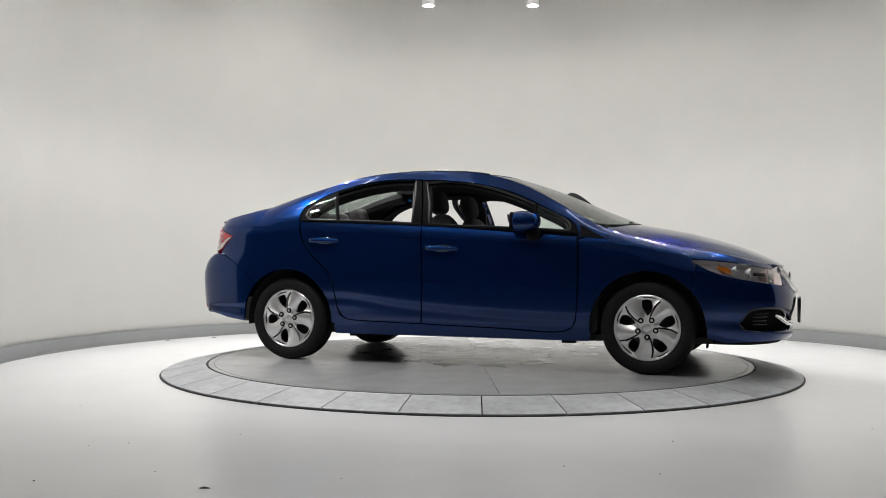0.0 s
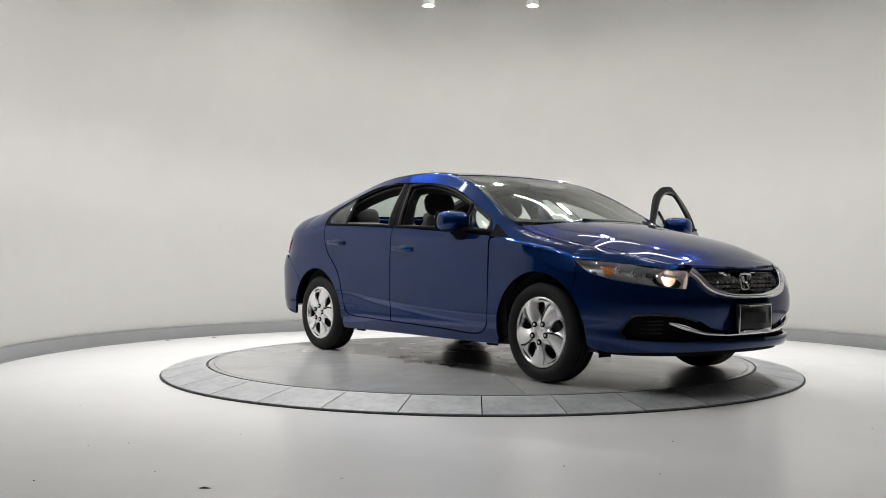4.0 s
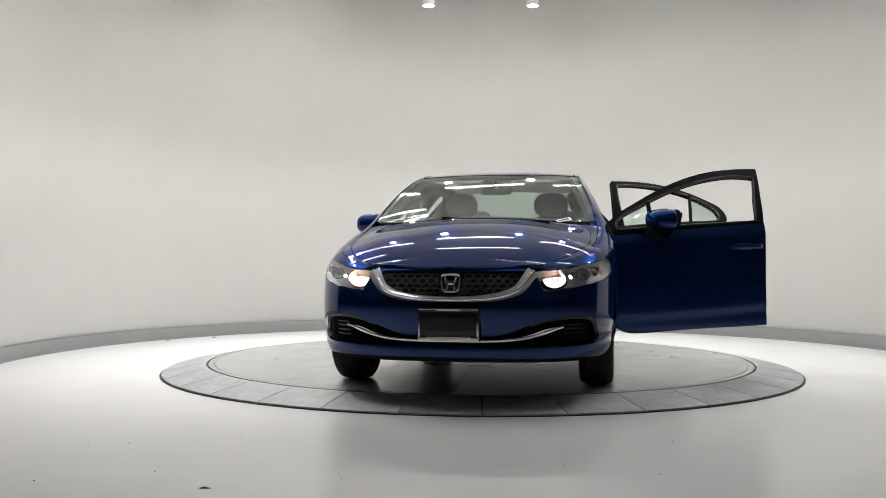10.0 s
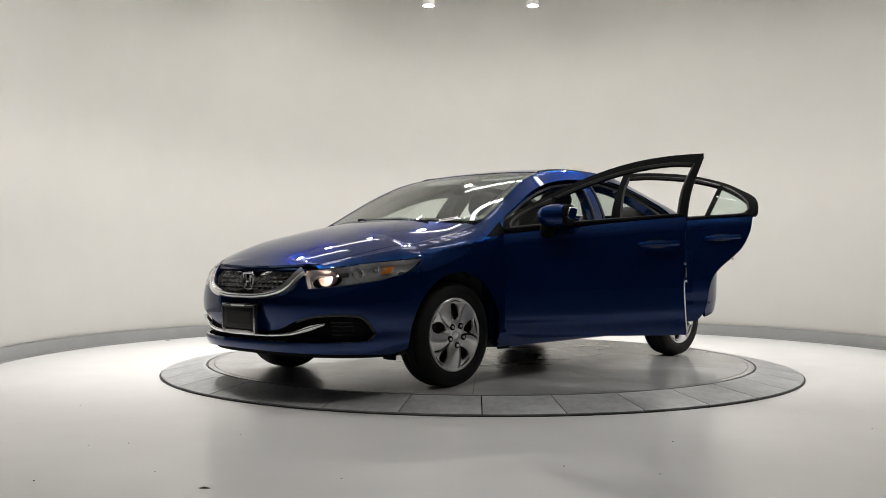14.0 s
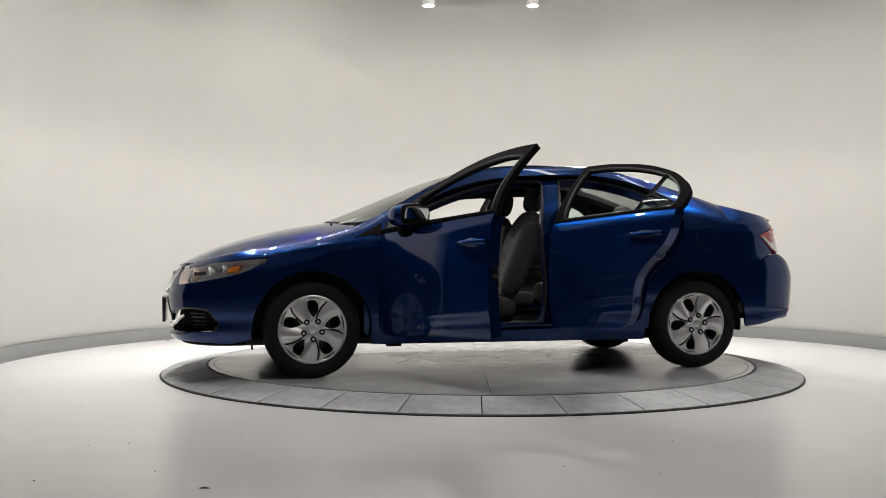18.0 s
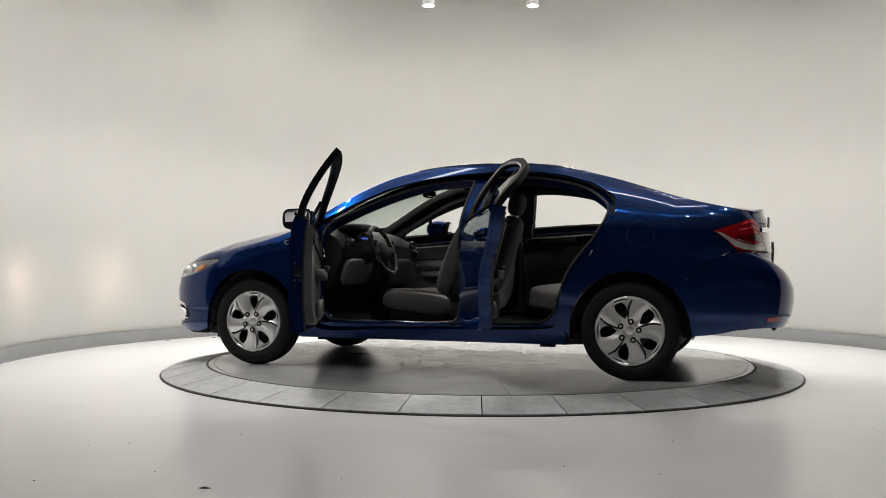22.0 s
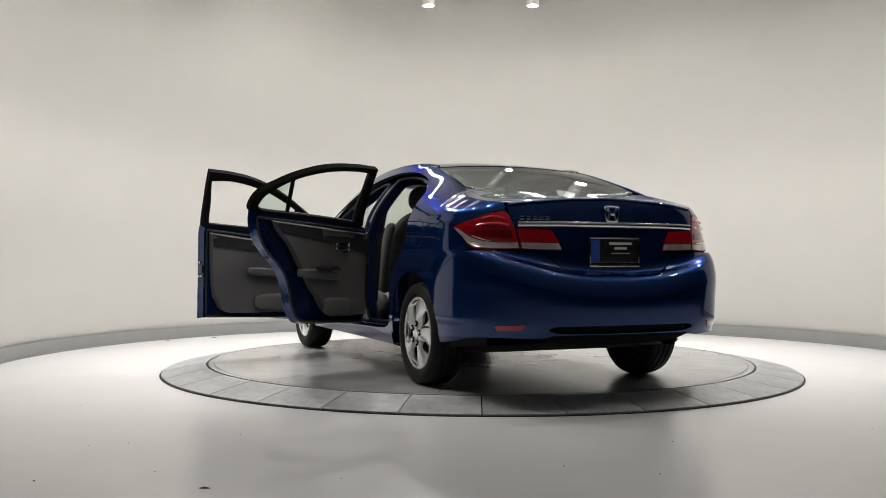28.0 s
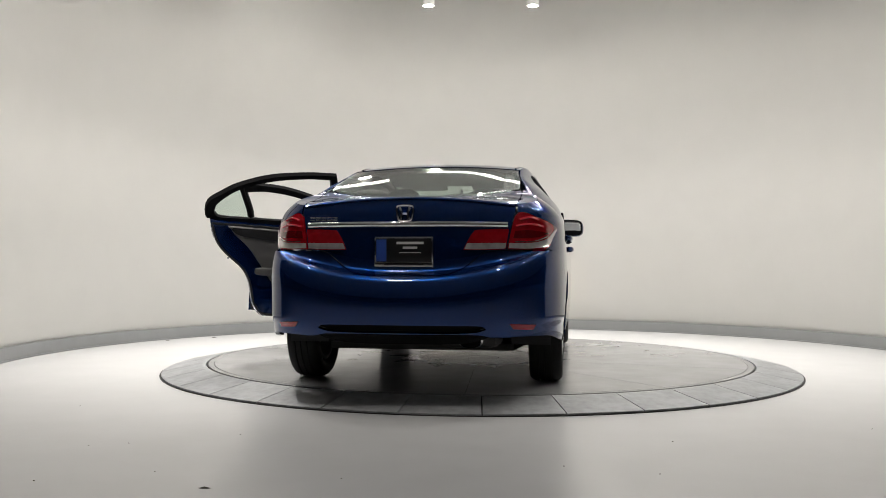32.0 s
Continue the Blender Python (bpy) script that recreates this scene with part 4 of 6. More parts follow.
        for y, z, r, dep, lit in ((.538, .645, .048, .075, True), (.687, .668, .029, .035, False), (.745, .690, .018, .025, False)):
            P = on_front(np.array([wrap(on_front, "F", y, z)]), np.array([z]))[0]
            x0 = P[0] - (.050 if lit else .035)
            # fluted bowl, open to the front
            prof = [(r * math.sqrt(i / 9), -dep + dep * i / 9) for i in range(1, 10)]
            prof += [(q + .003, h - .002) for q, h in reversed(prof)]
            bowl = bm_lathe(prof, 40, "z")
            bmesh.ops.transform(bowl, matrix=Matrix.Translation((x0, sd * P[1], z)) @ Matrix.Diagonal((1, 1.27, 1, 1)) @ rot, verts=bowl.verts[:])
            part("reflector_bowl", bowl, M_TUBE_IN if lit else M_REFLECT, hl, "mirrored bowl with the bulb's warm glow put into its colour" if lit else "")
            part("lamp_back", bm_cyl(r * .45, .01, (x0 - dep, sd * P[1], z), 24, rot=rot), M_UNDER if lit else M_REFLECT, hl)
            part("lamp_bulb", bm_soft(.026, .016, .016, (x0 - dep + .022, sd * P[1], z), 2.2, 5), M_BEAM if lit else M_CHROME, hl, "lit headlight bulb" if lit else "")
            part("bowl_rim", bm_tube([(x0 + .002, sd * P[1] + 1.27 * (r + .001) * math.cos(radians(q)), z + (r + .001) * math.sin(radians(q))) for q in range(0, 360, 15)], .003, 6, True, up=(1, 0, 0)), M_CHROME, hl)
        # added emitter in a dark snoot: narrow beam for the headlight's wall patch
        P = on_front(np.array([wrap(on_front, "F", .622, .655)]), np.array([.655]))[0]
        aim = Matrix.Translation((P[0] - .007, sd * P[1], .655)) @ Matrix.Rotation(radians(94), 4, "Y")
        tube = bm_lathe([(.0085, 0), (.011, 0), (.011, -.072), (.0085, -.072)], 24, "z")
        bmesh.ops.transform(tube, matrix=aim, verts=tube.verts[:])
        part("patch_snoot", tube, M_UNDER, hl, "added dark snoot round the patch emitter")
        part("patch_emitter", bm_cyl(.0080, .003, (0, 0, 0), 24), M_PATCHBEAM, hl, "added emitter for the headlight patch on the wall").matrix_local = aim @ Matrix.Translation((0, 0, -.066))
        part("snoot_end", bm_cyl(.0108, .003, (0, 0, 0), 24), M_UNDER, hl).matrix_local = aim @ Matrix.Translation((0, 0, -.074))
    # plate holder with an empty dark insert
    ph = part("front_plate", bm_box(.018, .325, .165, (2.262, 0, .408), .004), M_PLATE, CAR, "black dealer plate insert in a chrome frame")
    for dz, h in ((.076, .022), (-.071, .028)):
        part("frame_bar", bm_box(.012, .318, h, (2.270, 0, .408 + dz), .003), M_CHROME if dz < 0 else M_PLATE, ph)
    for dy in (-.155, .155):
        part("frame_side", bm_box(.012, .012, .16, (2.270, dy, .408), .003), M_CHROME, ph)
    part("frame_lip", bm_box(.012, .318, .006, (2.2705, 0, .487), .002), M_CHROME, ph)
    part("plate_opening", bm_box(.002, .215, .066, (2.2716, 0, .412), 0), M_UNDER, ph, "dark empty plate field")
    part("print_bar", bm_box(.002, .24, .013, (2.2770, 0, .336), 0), M_WHITE, ph, "pale bar of small print")
    part("print_bar", bm_box(.002, .13, .009, (2.2770, 0, .484), 0), M_WHITE, ph, "pale bar of small print")


def emblem(name, parent, at, turn, w, h):
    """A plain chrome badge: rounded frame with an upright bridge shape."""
    m = Matrix.Translation(at) @ Matrix.Rotation(radians(turn), 4, "Z")
    pts = smooth_line([(-w * .5, h * .35), (-w * .42, h * .5), (w * .42, h * .5), (w * .5, h * .35), (w * .40, -h * .4), (w * .30, -h * .5), (-w * .30, -h * .5), (-w * .40, -h * .4)], .01, True, 80)
    b = part(name, bm_tube([m @ Vector((0, p[0], p[1])) for p in pts], .0065, 8, True, up=(1, 0, 0)), M_CHROME, parent, "chrome badge")
    return b, m


def emblem_bars(parent, m, w, h):
    bm = bmesh.new()
    for s in (-1, 1):
        bm_tube([m @ Vector((.002, s * w * .30, h * .40)), m @ Vector((.002, s * w * .17, 0)), m @ Vector((.002, s * w * .25, -h * .40))], .009, 8, False, bm, up=(1, 0, 0))
    bm_tube([m @ Vector((.002, -w * .17, -.002)), m @ Vector((.002, w * .17, -.002))], .008, 8, False, bm)
    return bm


def tail():
    W = lambda pts: wrapped(on_rear, pts)
    low = [(0, .662), *W([("F", .24, .665), ("F", .33, .70), ("F", .40, .755), ("F", .46, .792), ("F", .56, .794), ("F", .70, .794), ("S", 2.0, .796), ("S", 1.93, .791), ("S", 1.82, .736), ("S", 1.70, .649)] + [("S", -x, z) for x, z in arc_pts(-WHEEL_X, HUB_Z, ARCH_R, 137, 178, 8)] + [("S", 1.718, .285), ("S", 1.85, .30), ("S", 2.0, .33), ("F", .72, .335), ("F", .62, .335), ("F", .50, .33), ("F", .42, .345)])]
    vent = [(0, .395), *W([("F", .3, .395), ("F", .44, .392), ("F", .46, .375), ("F", .40, .358), ("F", .2, .352)]), (0, .352)]
    half = low + [(0, .345)]
    bump = part("rear_bumper", sheet(on_rear, mirror_pts(half), [mirror_pts(vent)], step=.024, thick=.02, corner=55, stepb=.013).mesh("rear_bumper", M_PAINT), M_PAINT, CAR)
    part("vent_panel", sheet(inset(on_rear, .03), mirror_pts(vent), step=.04, thick=.01).mesh("vent_panel", M_BLACK), M_BLACK, bump, "black insert in the bumper")
    part("diffuser", sheet(inset(on_rear, .03), mirror_pts([(0, .35), *W([("F", .42, .352), ("F", .5, .335), ("F", .45, .30), ("F", .3, .27)]), (0, .265)]), step=.05, thick=.02).mesh("diffuser", M_BLACK), M_BLACK, bump, "black lower edge")
    for mir in (False, True):
        rf = W([("F", .715, .398), ("F", .58, .406), ("F", .60, .378), ("F", .70, .372)])
        part("reflector", sheet(on_rear, rf, step=.02, thick=.01, off=.004, corner=30).mesh("reflector", M_RED, mir), M_RED, bump, "red rear reflector")
    # boot lid: deck and face
    dk = [(-1.615, 0), (-1.605, .2), (-1.582, .40), (-1.548, .54), (-1.56, .60)] + [(x, min(.607, float(y_crest(x)) - .014)) for x in np.linspace(-1.62, -2.04, 10)] + [(-2.075, .50), (-2.105, .3), (-2.115, 0)]
    deck = dk + [(x, -y) for x, y in reversed(dk) if y > 1e-6]
    sh = sheet(on_top, deck, step=.025, thick=.02, corner=60)
    face = [(0, 1.085), *W([("F", .3, 1.078), ("F", .48, 1.062), ("F", .60, 1.04), ("F", .588, .97), ("F", .573, .90), ("F", .556, .803), ("F", .46, .797), ("F", .395, .758), ("F", .325, .704), ("F", .24, .670)]), (0, .667)]
    sh.add(on_rear, [smooth_line(mirror_pts(face), .025, True, 55)], .025, .02, 0, .014)
    lid = part("boot_lid", sh.mesh("boot_lid", M_PAINT), M_PAINT, CAR)
    lip = [(wrap(on_rear, "F", abs(y), 1.07) * (1 if y > 0 else -1) if abs(y) > .002 else 0.0) for y in np.linspace(-.57, .57, 31)]
    pts = [on_rear(np.array([a]), np.array([1.086 - .04 * (abs(y) / .57) ** 2]))[0] + np.array([.012, 0, 0]) for a, y in zip(lip, np.linspace(-.57, .57, 31))]
    part("spoiler_lip", bm_tube(pts, .011, 8, flat=2.2), M_PAINT, lid)
    ch = W([("F", .56, .938), ("F", .4, .940), ("F", .2, .941)])
    path = ch + [(0, .941)] + [(-a, z) for a, z in reversed(ch)]
    ln = smooth_line(path, .03, False)
    part("chrome_strip", bm_tube(inset(on_rear, -.002)(ln[:, 0], ln[:, 1]).tolist(), .016, 12, flat=.6), M_CHROME, lid, "chrome strip across the boot lid")
    b, m = emblem("rear_emblem", lid, (-2.155, 0, 1.002), 180, .092, .08)
    part("emblem_bridge", emblem_bars(lid, m, .092, .08), M_CHROME, lid)
    # name badge as plain bright dashes
    for i in range(5):
        y = .535 - i * .034
        a = wrap(on_rear, "F", y, .974)
        P = on_rear(np.array([a]), np.array([.974]))[0]
        part("badge_bar", bm_box(.006, .028, .006, (P[0] - .002, y, .981), .001), M_CHROME, lid)
        part("badge_bar", bm_box(.006, .028, .006, (P[0] - .002, y, .966), .001), M_CHROME, lid)
    # rear lamps
    out = W([("S", 1.835, .928), ("S", 1.92, .955), ("F", .735, .975), ("F", .69, .993), ("F", .645, 1.008), ("F", .615, 1.004), ("F", .595, .975), ("F", .578, .90), ("F", .562, .805), ("F", .66, .803), ("F", .72, .805), ("S", 1.985, .815), ("S", 1.915, .868)])
    inn = W([("F", .568, .915), ("F", .47, .914), ("F", .385, .908), ("F", .355, .865), ("F", .325, .800), ("F", .42, .800), ("F", .552, .805)])
    lowo = W([("F", .569, .838), ("F", .65, .838), ("F", .715, .845), ("S", 1.965, .868), ("S", 1.875, .918), ("S", 1.85, .922), ("S", 1.918, .870), ("S", 1.985, .82), ("F", .72, .810), ("F", .66, .807), ("F", .565, .809)])
    lowi = W([("F", .553, .838), ("F", .345, .836), ("F", .331, .804), ("F", .42, .803), ("F", .549, .808)])
    cor = W([("S", 1.925, .965), ("F", .735, .980), ("F", .69, .998), ("F", .645, 1.013), ("F", .612, 1.009), ("F", .612, 1.056), ("F", .64, 1.060), ("F", .68, 1.064), ("S", 1.96, 1.066), ("S", 1.93, 1.03)])
    for mir in (False, True):
        part("rear_corner", sheet(on_rear, cor, step=.02, thick=.01, off=-.001, corner=50).mesh("rear_corner", M_PAINT, mir), M_PAINT, lid)
        t = part("tail_light", sheet(on_rear, out, step=.03, thick=.03, off=.004, corner=50).mesh("tail_light", M_RED, mir), M_RED, CAR, "red and clear rear lamp")
        part("reversing_lens", sheet(on_rear, lowo, step=.03, thick=.01, off=.009, corner=50).mesh("reversing_lens", M_CLEARLAMP, mir), M_CLEARLAMP, t, "clear lower lens")
        # dark inner step, then ribs of the light guide
        core = W([("F", .60, .905), ("F", .66, .910), ("F", .72, .905), ("S", 1.95, .895), ("F", .725, .872), ("F", .66, .866), ("F", .59, .864)])
        part("lamp_core", sheet(on_rear, core, step=.03, thick=.006, off=.007, corner=50).mesh("lamp_core", M_REDDARK, mir), M_REDDARK, t, "deep red inner lamp")
        for z0, y0, y1 in ((.968, .622, .72), (.932, .605, .745)):
            q = np.array(W([("F", y, z0 + .012 * math.sin((y - y0) / (y1 - y0) * math.pi)) for y in np.linspace(y0, y1, 9)]))
            pts = inset(on_rear, -.006)(q[:, 0], q[:, 1]) * [1, -1 if mir else 1, 1]
            part("light_guide", bm_tube(pts.tolist(), .0055, 6, up=(1, 0, 0)), M_REDBRIGHT, t, "bright red rib inside the lens")
        q = np.array(W([("F", .60, .846), ("F", .66, .846), ("F", .715, .853), ("S", 1.97, .876)]))
        pts = inset(on_rear, -.009)(q[:, 0], q[:, 1]) * [1, -1 if mir else 1, 1]
        part("lamp_strip", bm_tube(smooth_line(pts.tolist(), .03, False, 80).tolist(), .003, 6, up=(1, 0, 0)), M_CHROME, t, "thin bright strip over the clear lens")
        t2 = part("lid_light", sheet(on_rear, inn, step=.03, thick=.02, off=.003, corner=50).mesh("lid_light", M_RED, mir), M_RED, CAR, "red and clear lamp on the boot lid")
        part("reversing_lens", sheet(on_rear, lowi, step=.03, thick=.01, off=.008, corner=50).mesh("reversing_lens", M_CLEARLAMP, mir), M_CLEARLAMP, t2, "clear lower lens")
    # plate
    pl = part("rear_plate", bm_box(.012, .325, .155, (-2.178, 0, .792), .004), M_PLATE, CAR, "dealer plate insert in a chrome frame")
    part("plate_field", bm_box(.003, .055, .12, (-2.186, .125, .797), 0), M_BLUEPRINT, pl, "blue printed field")
    for dy in (-.158, .158):
        part("frame_side", bm_box(.012, .010, .158, (-2.182, dy, .792), .003), M_CHROME, pl)
    part("frame_top", bm_box(.012, .325, .009, (-2.182, 0, .868), .003), M_CHROME, pl)
    part("frame_foot", bm_box(.012, .325, .026, (-2.182, 0, .722), .003), M_CHROME, pl)
    for y, z, w, h in ((-.035, .838, .15, .014), (-.035, .812, .08, .013), (-.035, .785, .12, .004), (0, .722, .22, .011)):
        part("print_bar", bm_box(.002, w, h, (-2.1895, y, z), 0), M_WHITE if z > .73 else M_PLATE, pl, "bar of print")
    # exhaust
    ex = bm_lathe([(.043, 0), (.049, -.004), (.052, .004), (.052, .20), (.044, .20)], 28, "z")
    bmesh.ops.transform(ex, matrix=Matrix.Translation((-2.175, -.365, .308)) @ Matrix.Diagonal((1, 1.35, .8, 1)) @ Matrix.Rotation(radians(84), 4, "Y"), verts=ex.verts[:])
    part("exhaust_tip", ex, M_CHROME, CAR, "bright exhaust tip")
    mu = bm_soft(.42, .34, .13, (-1.84, -.34, .315), 5, 5)
    part("silencer", mu, M_UNDER, CAR, "dark silencer")


def underside():
    floor = [(1.95, -.60), (1.95, .60), (1.72, .72), (.98, .74), (.9, .80), (-.9, .80), (-.97, .74), (-1.25, .60), (-1.62, .56), (-1.62, -.56), (-1.25, -.60), (-.97, -.74), (-.9, -.80), (.9, -.80), (.98, -.74), (1.72, -.72)]
    lo, hi = .205, .245
    n = len(floor)
    v = [(x, y, lo) for x, y in floor] + [(x, y, hi) for x, y in floor]
    f = [tuple(range(n))[::-1], tuple(range(n, 2 * n))] + [(i, (i + 1) % n, n + (i + 1) % n, n + i) for i in range(n)]
    under = part("underbody", mesh_of("underbody", v, f, M_UNDER), M_UNDER, CAR, "dark underbody pan")
    # wheel housings
    for sx in (1, -1):
        for sd in (1, -1):
            vs, fs = [], []
            for i in range(21):
                a = radians(-8 + 196 * i / 20)
                for y in (.785, .55):
                    vs.append((sx * WHEEL_X + (ARCH_R + .004) * math.cos(a), sd * y, HUB_Z + (ARCH_R + .004) * math.sin(a)))
            for i in range(20):
                fs.append((2 * i, 2 * i + 1, 2 * i + 3, 2 * i + 2))
            fs.append(tuple(range(1, 42, 2)))
            part("wheel_housing", mesh_of("wheel_housing", vs, fs, M_UNDER), M_UNDER, CAR, "black wheel housing liner")
    part("boot_floor", bm_box(.42, 1.0, .08, (-1.84, 0, .40), .02), M_UNDER, CAR)
    # engine bay and boot closing walls
    part("firewall", bm_box(.03, 1.36, .66, (.98, 0, .58)), M_UNDER, CAR)
    part("boot_wall", bm_box(.03, 1.16, .78, (-1.32, 0, .63)), M_UNDER, CAR)
    part("rear_axle", bm_cyl(.035, 1.3, (-WHEEL_X, 0, .285), 16, rot=Matrix.Rotation(radians(90), 4, "X")), M_UNDER, CAR)
    for x, y in ((.80, .76), (-.80, .76), (.80, -.76), (-.80, -.76)):
        part("jack_point", bm_box(.10, .02, .022, (x, y, .197), .004), M_BLACK, CAR)
    for sd in (1, -1):
        part("splash_flap", bm_box(.010, .10, .05, (1.70, sd * .66, .20), .004), M_BLACK, CAR)


def wheels():
    """Tyre, steel rim and a five-spoke cover with swept openings."""
    R, w = .308, .0975
    prof = [(.214, -.078), (.230, -.093), (.25, -w - .004), (.283, -w), (.298, -w + .012), (R - .003, -w + .03), (R, -.055), (R, -.042), (R - .007, -.041), (R - .007, -.035), (R, -.034), (R, -.006), (R - .007, -.005), (R - .007, .005), (R, .006), (R, .034), (R - .007, .035), (R - .007, .041), (R, .042), (R, .055), (R - .003, w - .03), (.298, w - .012), (.283, w), (.25, w + .004), (.230, .093), (.214, .078), (.20, .0)]
    tyre = bpy.data.meshes.new("tyre")
    bm = bm_lathe(prof, 72, "y")
    bmesh.ops.recalc_face_normals(bm, faces=bm.faces[:])
    bm.to_mesh(tyre)
    bm.free()
    tyre.materials.append(M_RUBBER)
    tyre.polygons.foreach_set("use_smooth", [True] * len(tyre.polygons))
    tyre.set_sharp_from_angle(angle=radians(40))

    def dish(a, b):
        """Five swept blades: each rises from its slit, arches over and dips into the next opening."""
        r = np.sqrt(a * a + b * b)
        ph = np.degrees(np.arctan2(b, a)) - 105 - (r - .067) * 102
        s = (ph / 72) % 1.0
        live = np.clip((r - .052) / .03, 0, 1) * np.clip((.200 - r) / .022, 0, 1)
        y = .081 - .012 * np.clip((r - .05) / .15, 0, 1) ** 2 + .010 * np.exp(-((r - .199) / .008) ** 2) - .008 * np.exp(-(r / .03) ** 4)
        y = y + live * (.010 * np.cos(2 * math.pi * (s - .22)) - .006 * np.exp(-((s - .62) / .14) ** 2) + .007 * np.exp(-((s - .97) / .05) ** 2))
        return np.stack([a, y, b], -1)

    def pol(r, deg):
        return (r * math.cos(radians(deg)), r * math.sin(radians(deg)))

    def spun(pts, deg):
        c, s = math.cos(radians(deg)), math.sin(radians(deg))
        return [(c * x - s * z, s * x + c * z) for x, z in pts]
    outer = np.array([pol(.206, 360 * i / 72) for i in range(72)])
    drop = [(.031, .168), (.010, .176), (-.020, .170), (-.034, .142), (-.029, .104), (-.005, .074), (.012, .094), (.029, .128)]
    slit = [(-.0150, .064), (-.0280, .100), (-.0485, .1395), (-.0815, .1695), (-.0895, .1635), (-.0595, .1340), (-.0388, .0975), (-.0235, .0605)]
    loops = [outer]
    for k in range(5):
        loops.append(smooth_line(spun(drop, 72 * k), .010, True, 60))
        loops.append(smooth_line(spun(slit, 72 * k), .010, True, 75))
    p2, tri = fill(loops, .0085)
    P = dish(p2[:, 0], p2[:, 1])
    n = len(P)
    ec = set()
    for t in tri:
        for i in range(3):
            ec.add((int(t[i]), int(t[(i + 1) % 3])))
    P = P * [1.055, 1, 1.055] + [0, .012, 0]
    Q = P - [0, .014, 0]
    fs = [tuple(int(i) for i in t[::-1]) for t in tri] + [tuple(int(i) + n for i in t) for t in tri]
    fs += [(i, j, n + j, n + i) for i, j in ec if (j, i) not in ec]
    cover = mesh_of("wheel_cover", np.concatenate([P, Q]).tolist(), fs, M_SILVER, True)
    cover.set_sharp_from_angle(angle=radians(40))
    barrel = bpy.data.meshes.new("rim")
    bm = bm_lathe([(.2, -.08), (.203, .082), (.196, .082), (.185, -.05), (.12, .03), (.03, .035), (.03, .02), (.12, .015), (.18, -.08)], 40, "y")
    bmesh.ops.recalc_face_normals(bm, faces=bm.faces[:])
    bm.to_mesh(barrel)
    bm.free()
    barrel.materials.append(M_UNDER)
    nut = bpy.data.meshes.new("lug_nut")
    bm = bm_cyl(.0085, .016, (0, 0, 0), 12, rot=Matrix.Rotation(radians(90), 4, "X"))
    bm_lathe([(.0088, -.002), (.0185, -.002), (.0185, .004), (.0115, .0045)], 18, "y", bm)
    bm.to_mesh(nut)
    bm.free()
    nut.materials.append(M_BLACK)
    nut.materials.append(M_SILVER)
    for p in nut.polygons:
        p.material_index = 1 if max(math.hypot(nut.vertices[i].co.x, nut.vertices[i].co.z) for i in p.vertices) < .0108 else 0
    brake = bpy.data.meshes.new("brake_disc")
    bm = bm_cyl(.128, .022, (0, -.005, 0), 40, rot=Matrix.Rotation(radians(90), 4, "X"))
    bm.to_mesh(brake)
    bm.free()
    brake.materials.append(M_BRAKE)
    for sx in (1, -1):
        for sd in (1, -1):
            spin = {(1, 1): 0, (-1, 1): 22, (1, -1): 0, (-1, -1): 22}[(sx, sd)]
            wh = part("wheel", barrel, None, CAR, "black tyre with a silver five-spoke wheel cover")
            wh.matrix_local = pose(sx * WHEEL_X, sd * .7465, R - .001, 0, 0, 0 if sd > 0 else 180) @ pose(0, 0, 0, 0, spin, 0)
            part("tyre", tyre, None, wh)
            part("wheel_cover", cover, None, wh, "silver swept five-spoke cover")
            part("brake_disc", brake, None, wh)
            for k in range(5):
                ob = part("lug_nut", nut, None, wh)
                x, z = pol(.060, 72 * k + 123)
                ob.matrix_local = pose(x, .0985, z)
            part("hub_cap", bm_cyl(.026, .006, (0, .0875, 0), 24, rot=Matrix.Rotation(radians(90), 4, "X"), bevel=.002), M_SILVER, wh)


